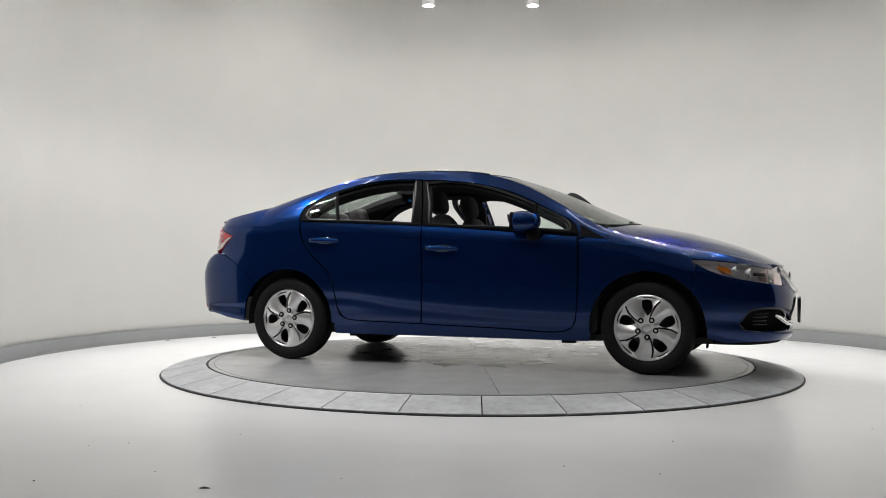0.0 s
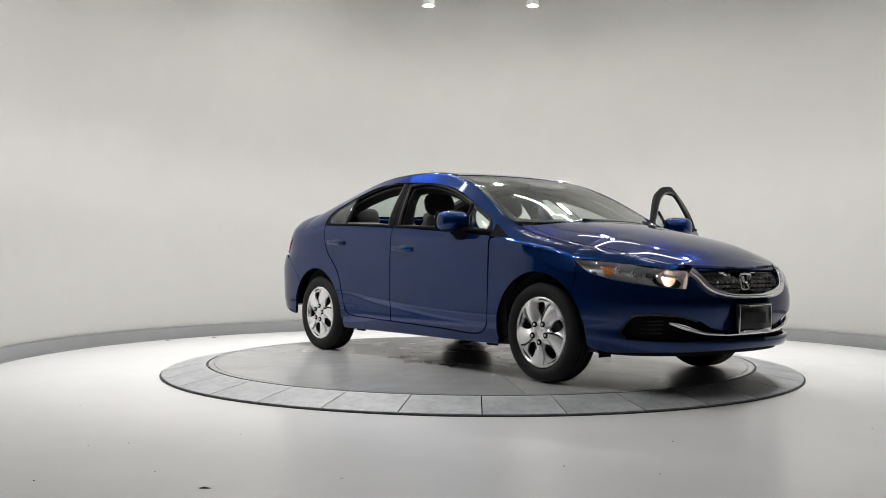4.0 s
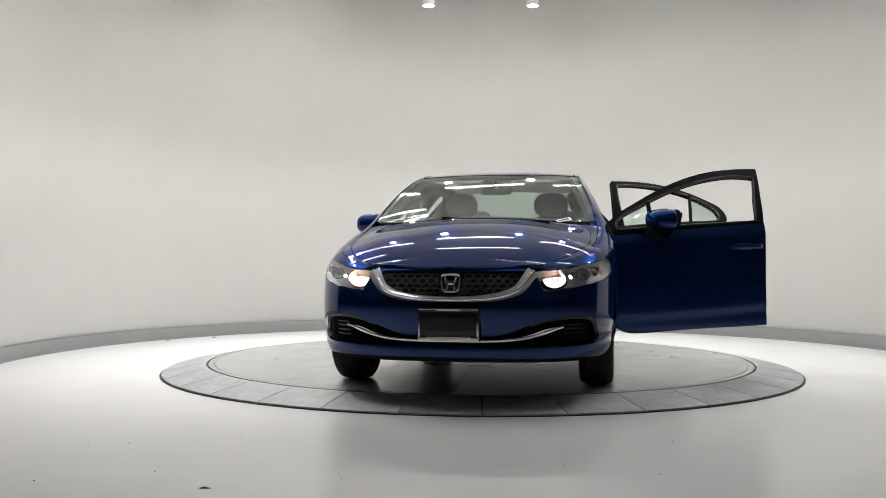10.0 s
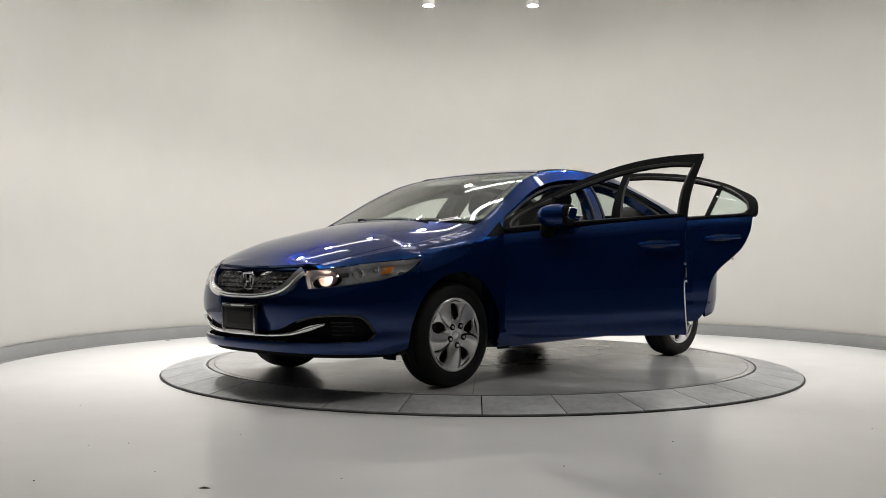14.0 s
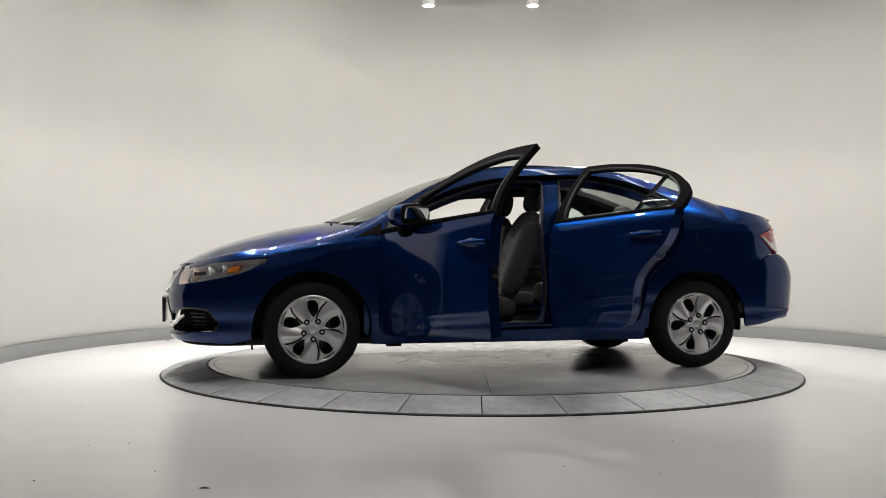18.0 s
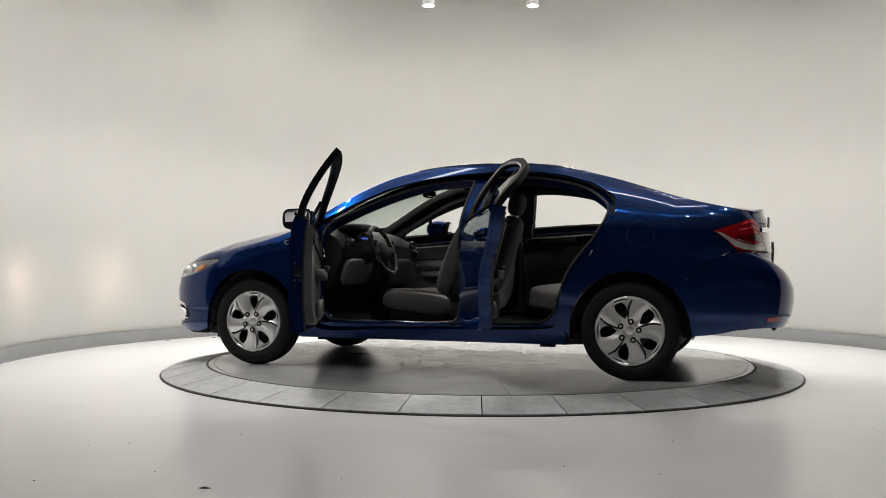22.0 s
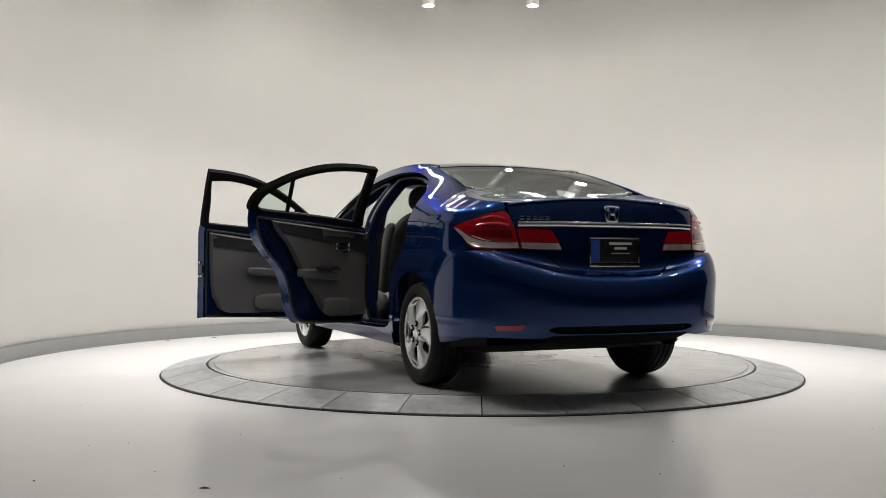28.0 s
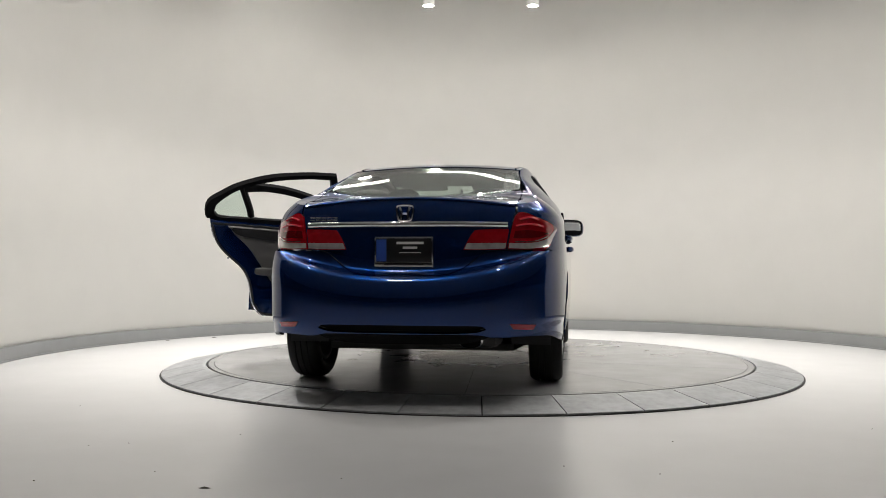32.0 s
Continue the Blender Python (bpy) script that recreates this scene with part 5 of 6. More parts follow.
def frames():
    """Painted door openings behind the doors, both sides."""
    for sd, mir in ((1, False), (-1, True)):
        outer = [(1.0, .28), (1.0, .90), (.95, .97)] + [(.84, 1.03), (.69, 1.10), (.52, 1.19), (.34, 1.27), (.12, 1.335), (-.10, 1.365), (-.30, 1.378), (-.555, 1.375), (-.83, 1.345), (-1.06, 1.285), (-1.17, 1.225), (-1.27, 1.165), (-1.30, 1.05), (-1.27, .93), (-1.19, .82), (-1.11, .75), (-1.0, .65), (-.96, .52), (-.955, .40), (-.95, .235), (.95, .235)]
        hf = [(.80, .42), (.81, .80), (.80, .97), (.78, 1.03), (.605, 1.115), (.45, 1.183), (.26, 1.252), (.06, 1.303), (-.17, 1.326), (-.262, 1.315), (-.205, .95), (-.225, .60), (-.215, .40), (-.17, .335), (.2, .325), (.72, .335)]
        hr = [(-.395, 1.340), (-.56, 1.345), (-.82, 1.318), (-1.05, 1.250), (-1.18, 1.15), (-1.195, 1.09), (-1.165, 1.0), (-1.11, .90), (-1.03, .80), (-.94, .67), (-.885, .52), (-.845, .40), (-.76, .345), (-.40, .335), (-.345, .36), (-.325, .60), (-.325, .95)]
        sh = sheet(inset(on_side(1), .052), outer, [hf, hr], step=.05, thick=.06, corner=55, edge=.03)
        fm = M_PAINT if sd > 0 else M_DASH
        fr = part("door_frame", sh.mesh("door_frame", fm, mir), fm, CAR, "painted door opening" if sd > 0 else "dark lined door opening")
        part("frame_trim", sheet(inset(on_side(1), .114), outer, [hf, hr], step=.06, thick=.006, corner=55, edge=.03).mesh("frame_trim", M_DASH, mir), M_DASH, fr, "charcoal trim round the door opening")
        for h in (hf, hr):
            ln = smooth_line(h, .03, True, 75)
            pts = inset(on_side(1), .05)(ln[:, 0], ln[:, 1]) * [1, sd, 1]
            part("door_seal", bm_tube(pts.tolist(), .009, 6, True, up=(0, 1, 0)), M_SEAL, fr, "black rubber door seal")
        # sill step inside the opening
        part("sill_plate", bm_box(1.7, .10, .012, (-.02, sd * .775, .322), .004), M_BLACK, fr)
        if sd > 0:
            for x, z, h in ((-.262, .560, .075), (-.268, .645, .03)):
                yl = float(y_side(np.array(x), np.array(z))) - .0505
                part("jamb_label", bm_box(.022, .003, h, (x, yl, z), 0), M_WHITE, fr, "white paper label on the pillar")
            for x, z in ((-.250, .38), (-.255, .46), (-.262, .78), (-.27, .90)):
                yl = float(y_side(np.array(x), np.array(z))) - .050
                part("jamb_plug", bm_cyl(.011, .006, (x, yl, z), 14, rot=Matrix.Rotation(radians(90), 4, "X"), bevel=.002), M_SEAL, fr)
            for x0, x1 in ((.70, -.18), (-.36, -.80)):
                part("sill_fold", bm_tube([(x, .835, .318 + .004 * math.sin(8 * x)) for x in np.linspace(x0, x1, 12)], .010, 8), M_PAINT, fr, "rolled edge of the painted sill")
            part("door_striker", bm_tube([(-.275, .80, .70), (-.275, .835, .70), (-.275, .835, .665), (-.275, .80, .665)], .005, 6), M_CHROME, fr, "bright striker loop")
            part("door_striker", bm_tube([(-1.10, .80, .80), (-1.10, .835, .81), (-1.085, .835, .775), (-1.085, .80, .77)], .005, 6), M_CHROME, fr, "bright striker loop")


def door(name, low, top, glassline, quarter, side, hinge, angle, front):
    """A door with its skin, window frame, inner shell, trim and handles; its origin is the hinge."""
    hx, hy = hinge
    mir = side < 0
    sf = on_side(1)
    shift = (hx, hy, 0)
    skin = sheet(sf, low, step=.03, thick=.02, corner=50, stepb=.013).mesh(name, M_PAINT, mir, (hx, hy, 0))
    lab = "blue door standing wide open" if angle else "blue door, shut"
    d = part(name, skin, M_PAINT, CAR, lab)
    d.matrix_local = pose(hx - (0 if front or not angle else .06), side * hy, 0, 0, 0, -angle if side > 0 else angle) @ pose(0, 0, 0, 0, (.8 if front else 1.2) if angle else 0, 0)

    def add(nm, sh, mat, label=""):
        return part(nm, sh.mesh(nm, mat, mir, shift), mat, d, label)

    def addb(nm, bm, mat, label=""):
        bmesh.ops.translate(bm, verts=bm.verts[:], vec=(-hx, -hy, 0))
        if mir:
            bmesh.ops.scale(bm, verts=bm.verts[:], vec=(1, -1, 1))
        return part(nm, bm, mat, d, label)
    # window frame with its opening
    add("window_frame", sheet(inset(sf, .010), top, [glassline], step=.03, thick=.028, off=0, corner=50, edge=.025), M_BLACK, "black window frame")
    ln = smooth_line(glassline, .025, True, 60)
    add("frame_lining", sheet(inset(sf, .036), top, [glassline], step=.03, thick=.012, corner=50, edge=.025), M_BLACK)
    pts = inset(sf, .018)(ln[:, 0], ln[:, 1])
    addb("window_seal", bm_tube(pts.tolist(), .010, 6, True, up=(0, 1, 0)), M_SEAL, "black window seal")
    if quarter:
        g = add("quarter_glass", sheet(inset(sf, .012), quarter, step=.05, thick=.004, corner=50), M_GLASS, "small fixed tinted pane")
        g.visible_shadow = False
        a, b = (quarter[0], quarter[1])
        pa, pb = inset(sf, .010)(np.array([a[0], b[0]]), np.array([a[1], b[1]]))
        addb("pane_bar", bm_tube([pa.tolist(), pb.tolist()], .012, 6, flat=1.4, up=(0, 1, 0)), M_BLACK)
    # belt moulding
    xs = np.linspace(low[-1][0] + .01, low[0][0] - .01, 16) if front else np.linspace(low[-1][0] + .02, low[0][0] - .01, 16)
    zb = np.array([np.interp(x, [-1.2, -.94, -.2, .576, .85], [1.038, 1.030, .993, .953, .930]) for x in xs])
    bl = inset(sf, -.003)(xs, zb + .004)
    addb("belt_moulding", bm_tube(bl.tolist(), .009, 6, up=(0, 1, 0)), M_BLACK, "black belt moulding")
    # inner shell and trim card
    cx = np.mean([p[0] for p in low])

    def shrunk(k, dz=0.0):
        zc = .62
        return [(cx + (x - cx) * k, zc + (z - zc) * k + dz) for x, z in low]
    add("inner_shell", sheet(inset(sf, .022), low, step=.07, thick=.055, corner=50), M_PAINT, "blue inner door shell")
    sealn = smooth_line(shrunk(.965), .04, True, 60)
    addb("door_seal", bm_tube(inset(sf, .080)(sealn[:, 0], sealn[:, 1]).tolist(), .009, 6, True, up=(0, 1, 0)), M_SEAL, "black rubber seal")
    if front:
        card = [(.80, .865), (.80, .40), (.74, .345), (.5, .335), (.0, .335), (-.10, .365), (-.155, .45), (-.19, .75), (-.205, .965)]
    else:
        card = [(-.275, .965), (-.27, .60), (-.275, .37), (-.55, .355), (-.64, .39), (-.74, .52), (-.86, .70), (-.95, .83), (-1.06, .93), (-1.10, 1.01)]
    add("trim_panel", sheet(inset(sf, .078), card, step=.06, thick=.052, corner=50), M_TRIM, "light grey door trim")
    if front:
        ledge = [(.795, .870), (.795, .745), (.55, .765), (.25, .800), (-.05, .830), (-.190, .840), (-.205, .970)]
    else:
        ledge = [(-.278, .970), (-.275, .800), (-.45, .835), (-.65, .868), (-.85, .890), (-1.045, .925), (-1.10, 1.015)]
    add("upper_trim", sheet(inset(sf, .126), ledge, step=.06, thick=.014, corner=60), M_DASH, "charcoal upper trim")
    yin = float(y_side(np.array(cx), np.array(.62))) - .143
    addb("armrest", bm_soft(.52 if front else .36, .07 if front else .05, .06, (cx - .06 if front else cx + .06, yin - (.015 if front else .005), .64), 5, 6, Matrix.Rotation(radians(3), 4, "Y")), M_TRIM, "light grey armrest")
    addb("pull_cup", bm_soft(.20, .035, .035, (cx + .10, yin - .045, .685), 4, 5), M_DASH, "dark grab handle")
    addb("switch_panel", bm_box(.13, .03, .012, (cx + .16, yin - .03, .678), .004), M_GLOSSBLACK)
    addb("door_pocket", bm_soft(.46 if front else .24, .04, .12 if front else .11, (cx - .02 if front else cx + .22, yin - .008, .42 if front else .43), 4, 6), M_TRIM, "moulded door pocket")
    if front:
        sp = bm_cyl(.075, .008, (cx + .33, yin - .006, .42), 32, rot=Matrix.Rotation(radians(90), 4, "X"), bevel=.002)
        addb("speaker_grille", sp, M_DASH, "round speaker grille")
    hxn = cx + (.30 if front else .27)
    hz = .79 if front else .825
    ring = smooth_line([(hxn - .05, hz + .025), (hxn + .05, hz + .025), (hxn + .05, hz - .025), (hxn - .05, hz - .025)], .012, True, 100)
    hb = bm_tube([(p[0], yin - .012, p[1]) for p in ring], .007, 6, True, up=(0, 1, 0))
    addb("inside_handle", hb, M_CHROME, "silver inside door handle")
    addb("handle_lever", bm_soft(.07, .014, .025, (hxn - .01, yin - .01, hz), 4, 4), M_DASH)
    # outside handle
    xh, zh = (-.090, .828) if front else (-1.025, .888)
    y0 = float(y_side(np.array(xh), np.array(zh)))
    addb("handle_cup", bm_soft(.15, .012, .055, (xh + .01, y0 - .002, zh), 2.4, 6), M_GLOSSBLACK)
    hn = [(xh - .118, y0 + .004, zh + .004), (xh - .09, y0 + .026, zh + .003), (xh, y0 + .034, zh + .001), (xh + .09, y0 + .028, zh - .002), (xh + .118, y0 + .004, zh - .003)]
    hp = smooth_line(hn, .015, False, 80)
    addb("door_handle", bm_tube(hp.tolist(), .016, 10, flat=.6, up=(0, 0, 1)), M_PAINT, "blue pull handle")
    # hinges, catch
    for z in (.42, .74):
        addb("hinge", bm_box(.07, .035, .045, (hx - .01, hy - .045, z), .005), M_PAINT)
        for dz in (-.012, .012):
            addb("hinge_bolt", bm_cyl(.008, .01, (hx - .045, hy - .066, z + dz), 8, rot=Matrix.Rotation(radians(90), 4, "X")), M_CHROME)
    xe = min(p[0] for p in low if p[1] < .8) if front else -1.09
    ze = .66 if front else .79
    yl = float(y_side(np.array(xe + .02), np.array(ze))) - .05
    addb("door_latch", bm_box(.012, .042, .060, (xe + .004, yl, ze), .003), M_GLOSSBLACK, "dark door latch")
    for dy, dz in ((.012, .050), (-.014, -.050), (.014, -.050)):
        addb("latch_bolt", bm_cyl(.0085, .010, (xe + .001, yl + dy, ze + dz), 10, rot=Matrix.Rotation(radians(90), 4, "Y")), M_CHROME)
    if front:
        # mirror: foot, housing, glass
        mx, my, mz = .525, .875, 1.012
        addb("mirror_foot", bm_soft(.10, .10, .10, (.575, .838, .925), 3, 5, Matrix.Rotation(radians(22), 4, "X")), M_BLACK, "black mirror foot")
        hs = bm_soft(.195, .215, .142, (mx, my, mz), 3.0, 8)
        for v in hs.verts:
            if v.co.x > mx:
                k = 1 - 1.9 * (v.co.x - mx)
                v.co.y, v.co.z = my + (v.co.y - my) * (.75 + .25 * k), mz + (v.co.z - mz) * k
            v.co.z -= .05 * (v.co.y - my)
        addb("mirror_housing", hs, M_PAINT, "blue door mirror housing")
        addb("mirror_rim", bm_soft(.03, .195, .128, (mx - .088, my, mz), 4, 6, Matrix.Rotation(radians(-6), 4, "Z")), M_BLACK)
        addb("mirror_glass", bm_soft(.008, .165, .10, (mx - .105, my, mz), 5, 6, Matrix.Rotation(radians(-6), 4, "Z") @ Matrix.Rotation(radians(-16), 4, "Y")), M_MIRROR, "mirror glass")
    return d


GL_F = [(.560, .965), (-.200, 1.000), (-.224, 1.16), (-.285, 1.322), (-.13, 1.331), (.055, 1.309), (.262, 1.258), (.45, 1.189), (.605, 1.121), (.78, 1.038), (.822, .99), (.815, .952)]
QT_F = [(.572, .963), (.556, 1.137), (.60, 1.116), (.77, 1.030), (.818, .99), (.82, .950)]
GL_R = [(-.335, 1.012), (-.60, 1.028), (-.93, 1.042), (-1.165, 1.055), (-1.205, 1.09), (-1.190, 1.158), (-1.052, 1.261), (-.825, 1.328), (-.56, 1.358), (-.385, 1.358), (-.352, 1.25), (-.335, 1.1)]
QT_R = [(-.925, 1.042), (-1.030, 1.266), (-1.06, 1.253), (-1.188, 1.156), (-1.208, 1.09), (-1.162, 1.053)]
FRONT_OPEN, REAR_OPEN = 66.5, 62.8


def doors():
    for side, fo, ro in ((1, FRONT_OPEN, REAR_OPEN), (-1, 0, 0)):
        door("front_door", DOOR_F_LOW, DOOR_F_TOP, GL_F, QT_F, side, (.885, .82), fo, True)
        door("rear_door", DOOR_R_LOW, DOOR_R_TOP, GL_R, QT_R, side, (-.20, .825), ro, False)


def seat(x, y):
    """Front seat: base, cushion, backrest, bolsters, head restraint."""
    s = part("front_seat", bm_soft(.52, .48, .14, (x + .02, y, .425), 5, 7, Matrix.Rotation(radians(-7), 4, "Y")), M_CLOTHLT, CAR, "dark grey cloth front seat")
    rt = Matrix.Rotation(radians(-22), 4, "Y")
    for sd in (-1, 1):
        part("cushion_bolster", bm_soft(.52, .10, .16, (x + .02, y + sd * .225, .44), 3.2, 6, Matrix.Rotation(radians(-7), 4, "Y")), M_CLOTH, s)
        bl = bm_soft(.15, .11, .54, (x - .265, y + sd * .225, .76), 3.0, 7, rt)
        part("back_bolster", bl, M_CLOTH, s)
    back = bm_soft(.15, .50, .68, (x - .315, y, .775), 3.6, 9, rt)
    for v in back.verts:
        # shoulders draw in towards the top
        k = max(0.0, (v.co.z - .85) / .25)
        v.co.y = y + (v.co.y - y) * (1 - .22 * k * k)
    part("backrest", back, M_CLOTH, s)
    for z in (.60, .76, .92):
        part("seat_seam", bm_tube([(x - .245 - (z - .775) * .40 + .012 * math.cos(q * 3), y + .17 * q, z) for q in np.linspace(-1, 1, 9)], .004, 5), M_DASH, s)
    head = bm_soft(.11, .27, .19, (x - .455, y, 1.185), 2.8, 8, Matrix.Rotation(radians(-12), 4, "Y"))
    for v in head.verts:
        v.co.y = y + (v.co.y - y) * (1 - .9 * max(0.0, v.co.z - 1.20))
    part("head_restraint", head, M_CLOTH, s)
    for sd in (-1, 1):
        part("restraint_post", bm_cyl(.006, .12, (x - .415, y + sd * .06, 1.06), 8, rot=rt), M_CHROME, s)
    part("seat_base", bm_box(.46, .42, .14, (x + .02, y, .335), .02), M_BLACK, s)
    part("side_shield", bm_soft(.44, .035, .09, (x, y + (.245 if y > 0 else -.245), .36), 4, 5), M_BLACK, s)


def cabin():
    # floor, tunnel, liner
    part("carpet", bm_box(2.25, 1.46, .02, (-.15, 0, .262)), M_CARPET, CAR, "black carpet")
    con = part("centre_console", bm_soft(1.0, .20, .26, (.25, 0, .40), 7, 6), M_DASH, CAR, "charcoal centre console")
    part("gear_lever", bm_tube([(.42, 0, .50), (.40, 0, .60), (.39, 0, .66)], .012, 8), M_GLOSSBLACK, con)
    part("gear_knob", bm_soft(.05, .045, .07, (.39, 0, .68), 2.6, 5), M_GLOSSBLACK, con)
    part("console_lid", bm_soft(.30, .19, .09, (-.10, 0, .555), 4, 5), M_CLOTH, con)
    # headliner
    hl = [(.20, 0), (.18, .3), (.15, .48)] + [(x, float(y_crest(x)) - .05) for x in np.linspace(.1, -.9, 12)] + [(-.95, .4), (-.94, 0)]
    part("headliner", sheet(inset(on_top, .035), hl + [(x, -y) for x, y in reversed(hl) if y > 1e-6], step=.08, thick=.012).mesh("headliner", M_LINER), M_LINER, CAR, "pale grey headliner")
    # pillars seen from inside
    for sd in (1, -1):
        pa = [(x, sd * (float(y_crest(x)) - .055), float(z_crest(x)) - .03) for x in np.linspace(.98, .18, 12)]
        part("pillar_trim", bm_tube(pa, .032, 8, flat=.8), M_DASH, CAR, "charcoal windscreen pillar trim")
        pb = [(x, sd * (float(y_crest(x)) - .045), float(z_crest(x)) - .045) for x in np.linspace(.18, -.95, 14)]
        part("rail_trim", bm_tube(pb, .028, 8), M_DASH, CAR)
        pc = [(x, sd * (float(y_crest(x)) - .06), float(z_crest(x)) - .06) for x in np.linspace(-.95, -1.5, 10)]
        part("rear_pillar_trim", bm_tube(pc, .05, 8), M_DASH, CAR)
        cl = [(-1.21, 1.04), (-1.30, 1.02), (-1.62, 1.03), (-1.72, 1.06)] + [(x, float(z_crest(x)) - .012) for x in np.linspace(-1.72, -.95, 12)] + [(-1.06, 1.262), (-1.17, 1.20), (-1.235, 1.13)]
        part("pillar_lining", sheet(inset(on_side(1), .022), cl, step=.05, thick=.006, corner=55).mesh("pillar_lining", M_DASH, sd < 0), M_DASH, CAR, "charcoal lining of the rear pillar")
        rl = [(.62, 1.135), (.45, 1.205), (.26, 1.272), (.06, 1.320), (-.17, 1.342), (-.56, 1.352), (-.83, 1.326), (-1.05, 1.268)] + [(x, float(z_crest(x)) - .010) for x in np.linspace(-1.05, .62, 20)]
        part("rail_lining", sheet(inset(on_side(1), .02), rl, step=.05, thick=.006, corner=55).mesh("rail_lining", M_DASH, sd < 0), M_DASH, CAR, "charcoal lining of the roof rail")
        belt = [(-.25, sd * .635, 1.20), (-.255, sd * .70, .90), (-.26, sd * .735, .45)]
        part("seat_belt", bm_tube(belt, .022, 6, flat=.12), M_CLOTH, CAR, "black seat belt")
    # dashboard
    bm = bmesh.new()
    prof = [(1.02, .97), (.90, .985), (.78, .965), (.70, .925), (.665, .86), (.68, .78), (.72, .70), (.76, .58), (.98, .50), (1.02, .7)]
    ys = np.linspace(-.70, .70, 21)
    rows = []
    for y in ys:
        k = 1 - .25 * (abs(y) / .70) ** 4
        hump = .035 * math.exp(-((y - .37) / .17) ** 2)
        rows.append([bm.verts.new((x + .03 * (abs(y) / .7) ** 2, y, (z + (hump if z > .84 else 0)) - .03 * (abs(y) / .7) ** 3)) for x, z in prof])
    for a, b in zip(rows, rows[1:]):
        for i in range(len(prof)):
            j = (i + 1) % len(prof)
            bm.faces.new((a[i], b[i], b[j], a[j]))
    bm.faces.new(rows[0])
    bm.faces.new(rows[-1])
    dash = part("dashboard", bm, M_DASH, CAR, "charcoal dashboard")
    part("knee_panel", bm_soft(.05, .46, .20, (.70, .44, .66), 5, 6, Matrix.Rotation(radians(-18), 4, "Y")), M_TRIM, dash, "light grey knee panel")
    part("glove_box", bm_soft(.05, .46, .22, (.71, -.42, .65), 5, 6, Matrix.Rotation(radians(-18), 4, "Y")), M_DASH, dash)
    part("dial_hood", bm_soft(.18, .40, .06, (.74, .37, .985), 4, 6), M_DASH, dash)
    part("dial_cluster", bm_soft(.02, .30, .10, (.672, .37, .90), 4, 5, Matrix.Rotation(radians(-15), 4, "Y")), M_GLOSSBLACK, dash)
    part("dial_light", bm_box(.003, .10, .012, (.655, .40, .905), 0), M_SCREENGLOW, dash, "blue lit dial")
    part("radio", bm_box(.03, .22, .16, (.665, 0, .80), .006, rot=Matrix.Rotation(radians(-10), 4, "Y")), M_GLOSSBLACK, dash)
    for y in (.62, .12, -.12, -.62):
        part("air_vent", bm_soft(.03, .12, .07, (.668, y, .87), 4, 5), M_GLOSSBLACK, dash)
    # steering wheel
    tilt = Matrix.Translation((.52, .37, .82)) @ Matrix.Rotation(radians(-66), 4, "Y")
    st = part("steering_wheel", bm_tube([tilt @ Vector((.182 * math.cos(radians(a)), .182 * math.sin(radians(a)), 0)) for a in range(0, 360, 10)], .0155, 10, True, up=(1, 0, .4)), M_GLOSSBLACK, CAR, "black three-spoke steering wheel")
    part("wheel_hub", bm_soft(.13, .16, .05, (0, 0, 0), 3, 6), M_DASH, st).matrix_local = tilt
    for a in (90, 270, 180):
        sp = part("spoke", bm_soft(.11, .045, .018, (.115, 0, 0), 4, 5), M_DASH, st)
        sp.matrix_local = tilt @ Matrix.Rotation(radians(a), 4, "Z")
    part("column", bm_cyl(.045, .22, (0, 0, -.12), 16), M_DASH, st).matrix_local = tilt
    for s in (-1, 1):
        part("stalk", bm_tube([tilt @ Vector((0, s * .03, -.05)), tilt @ Vector((.02, s * .17, -.05))], .008, 6), M_DASH, st)
    # inside mirror
    im = part("inside_mirror", bm_soft(.035, .23, .065, (.30, .0, 1.255), 4, 6), M_BLACK, CAR, "black inside mirror")
    part("mirror_glass", bm_soft(.004, .21, .05, (.281, 0, 1.255), 5, 5), M_MIRROR, im)
    part("mirror_stalk", bm_tube([(.31, 0, 1.27), (.345, 0, 1.32)], .01, 8), M_BLACK, im)
    for sd in (1, -1):
        part("sun_visor", bm_soft(.16, .36, .018, (.20, sd * .28, 1.335), 5, 5, Matrix.Rotation(radians(16), 4, "Y")), M_LINER, CAR)
    seat(.15, .36)
    seat(.15, -.36)
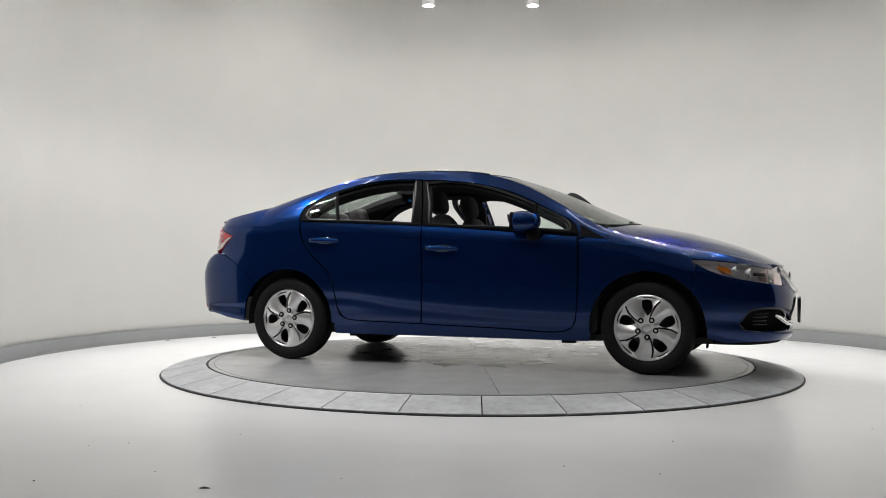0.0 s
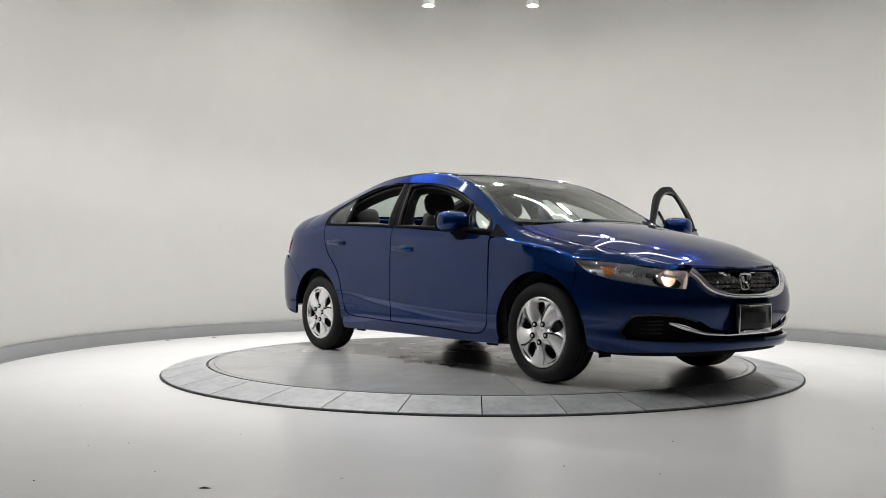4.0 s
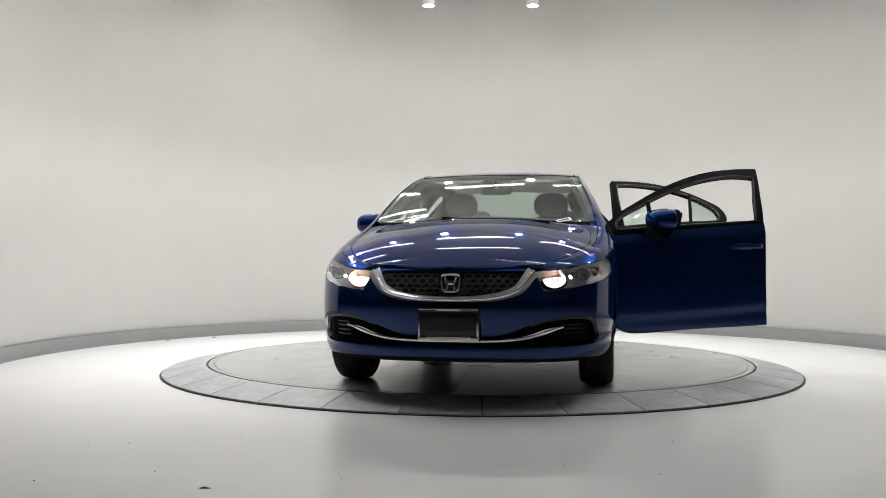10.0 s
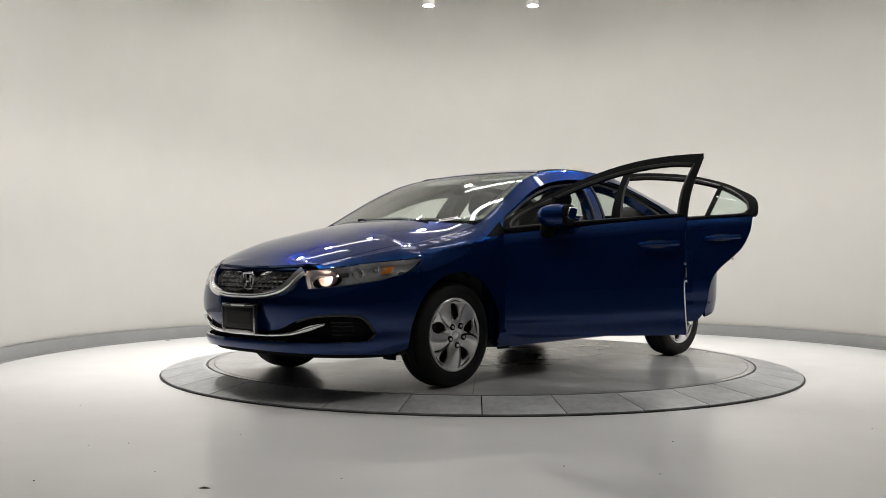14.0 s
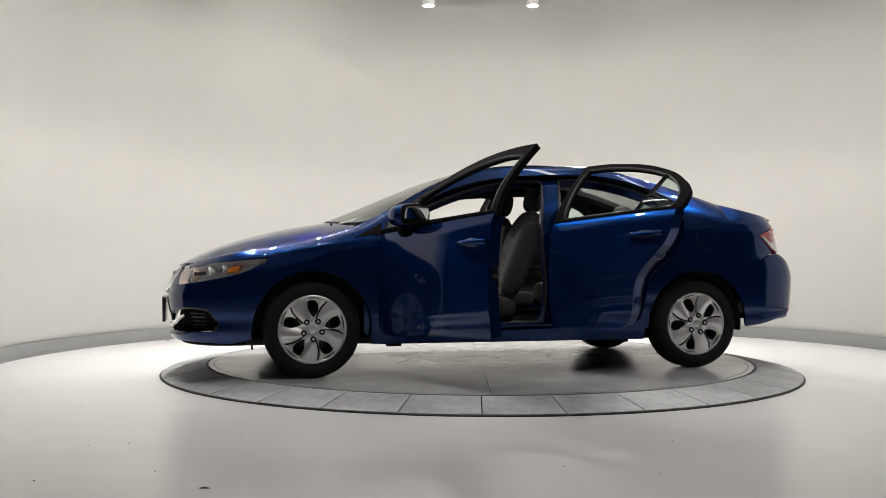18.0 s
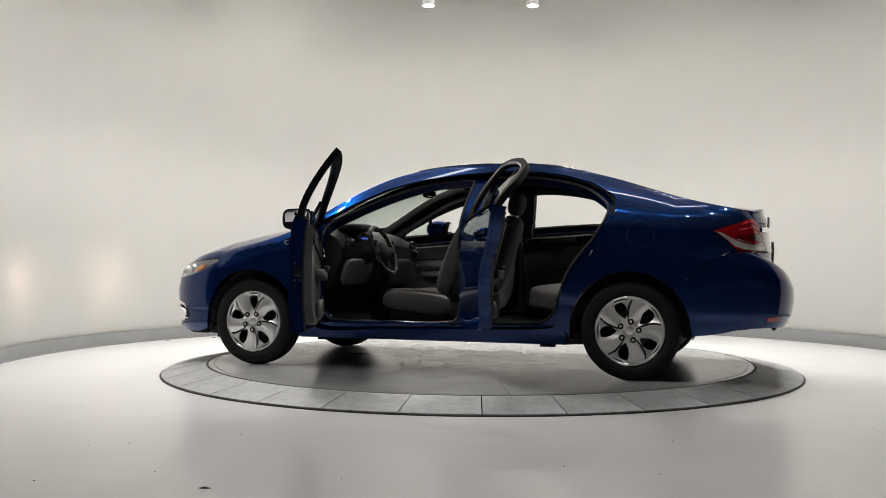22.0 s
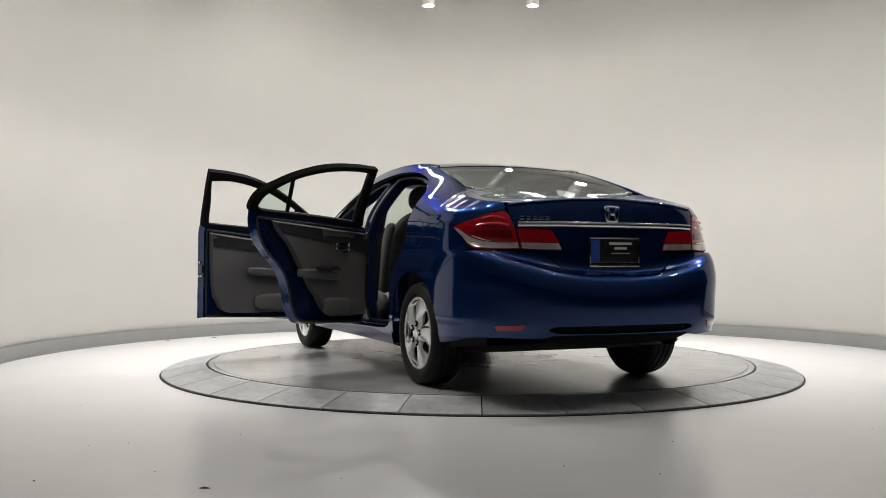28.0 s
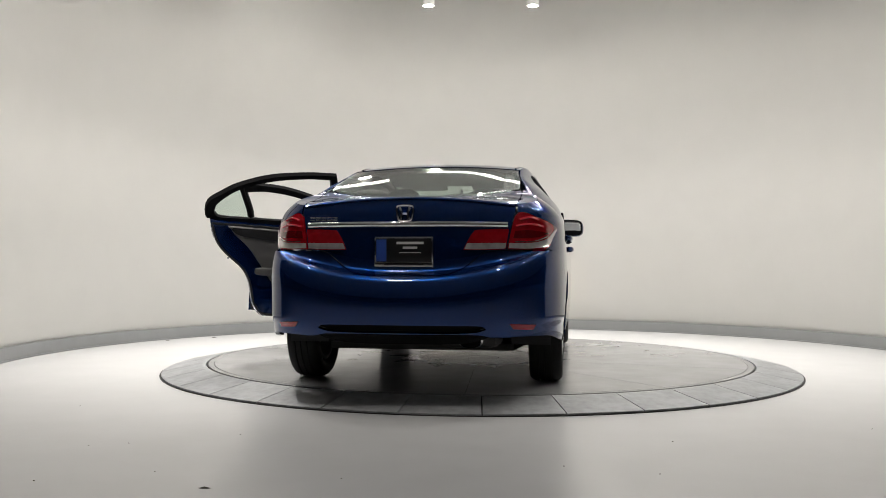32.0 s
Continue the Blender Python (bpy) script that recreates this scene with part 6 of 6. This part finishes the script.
    # rear bench
    rb = part("rear_bench", bm_soft(.52, 1.26, .17, (-.86, 0, .46), 6, 9, Matrix.Rotation(radians(-9), 4, "Y")), M_CLOTHLT, CAR, "dark grey cloth rear bench")
    rt = Matrix.Rotation(radians(-25), 4, "Y")
    for y, w in ((.40, .46), (0, .30), (-.40, .46)):
        part("bench_back", bm_soft(.16, w, .66, (-1.17, y, .76), 5, 8, rt), M_CLOTH, rb)
    for y in (.38, 0, -.38):
        part("head_restraint", bm_soft(.10, .25, .16 if y else .11, (-1.33, y, 1.115 if y else 1.08), 3.6, 7, Matrix.Rotation(radians(-15), 4, "Y")), M_CLOTH, rb)
    part("parcel_shelf", bm_box(.36, 1.16, .025, (-1.47, 0, 1.045), .006), M_DASH, CAR, "charcoal parcel shelf")
    part("sticker", sheet(on_top, [(1.125, .50), (1.045, .585), (1.018, .568), (1.098, .483)], step=.03, thick=.001, off=.004, corner=30).mesh("sticker", M_WHITE), M_WHITE, CAR, "small white windscreen sticker")
    part("sticker_print", sheet(on_top, [(1.108, .505), (1.050, .567), (1.040, .561), (1.098, .499)], step=.03, thick=.001, off=.006, corner=30).mesh("sticker_print", M_DASH), M_DASH, CAR, "dark bar of print")
    # wiper
    for p in ([(1.17, .45, .985), (1.145, .1, 1.012), (1.13, -.25, 1.02)], [(1.16, -.12, .995), (1.11, -.42, .99), (1.06, -.60, .985)]):
        part("wiper", bm_tube(smooth_line(p, .08, False, 90).tolist(), .008, 6), M_BLACK, CAR, "black wiper")


body_panels()
top_panels()
nose()
tail()
underside()
wheels()
frames()
doors()
cabin()



# ---- what turns ----
def motions():
    rows_disc, rows_car = [], []
    t = 0.0
    while t <= 32.001:
        a = turn_at(t)
        c, s = math.cos(radians(a)), math.sin(radians(a))
        rows_disc.append((t, pose(0, 0, 0, 0, 0, a)))
        rows_car.append((t, pose(c * CAR_X - s * CAR_Y, s * CAR_X + c * CAR_Y, 0.001, 0, 0, a)))
        t += 1.0
    walk(DISC, rows_disc)
    walk(CAR, rows_car)


motions()
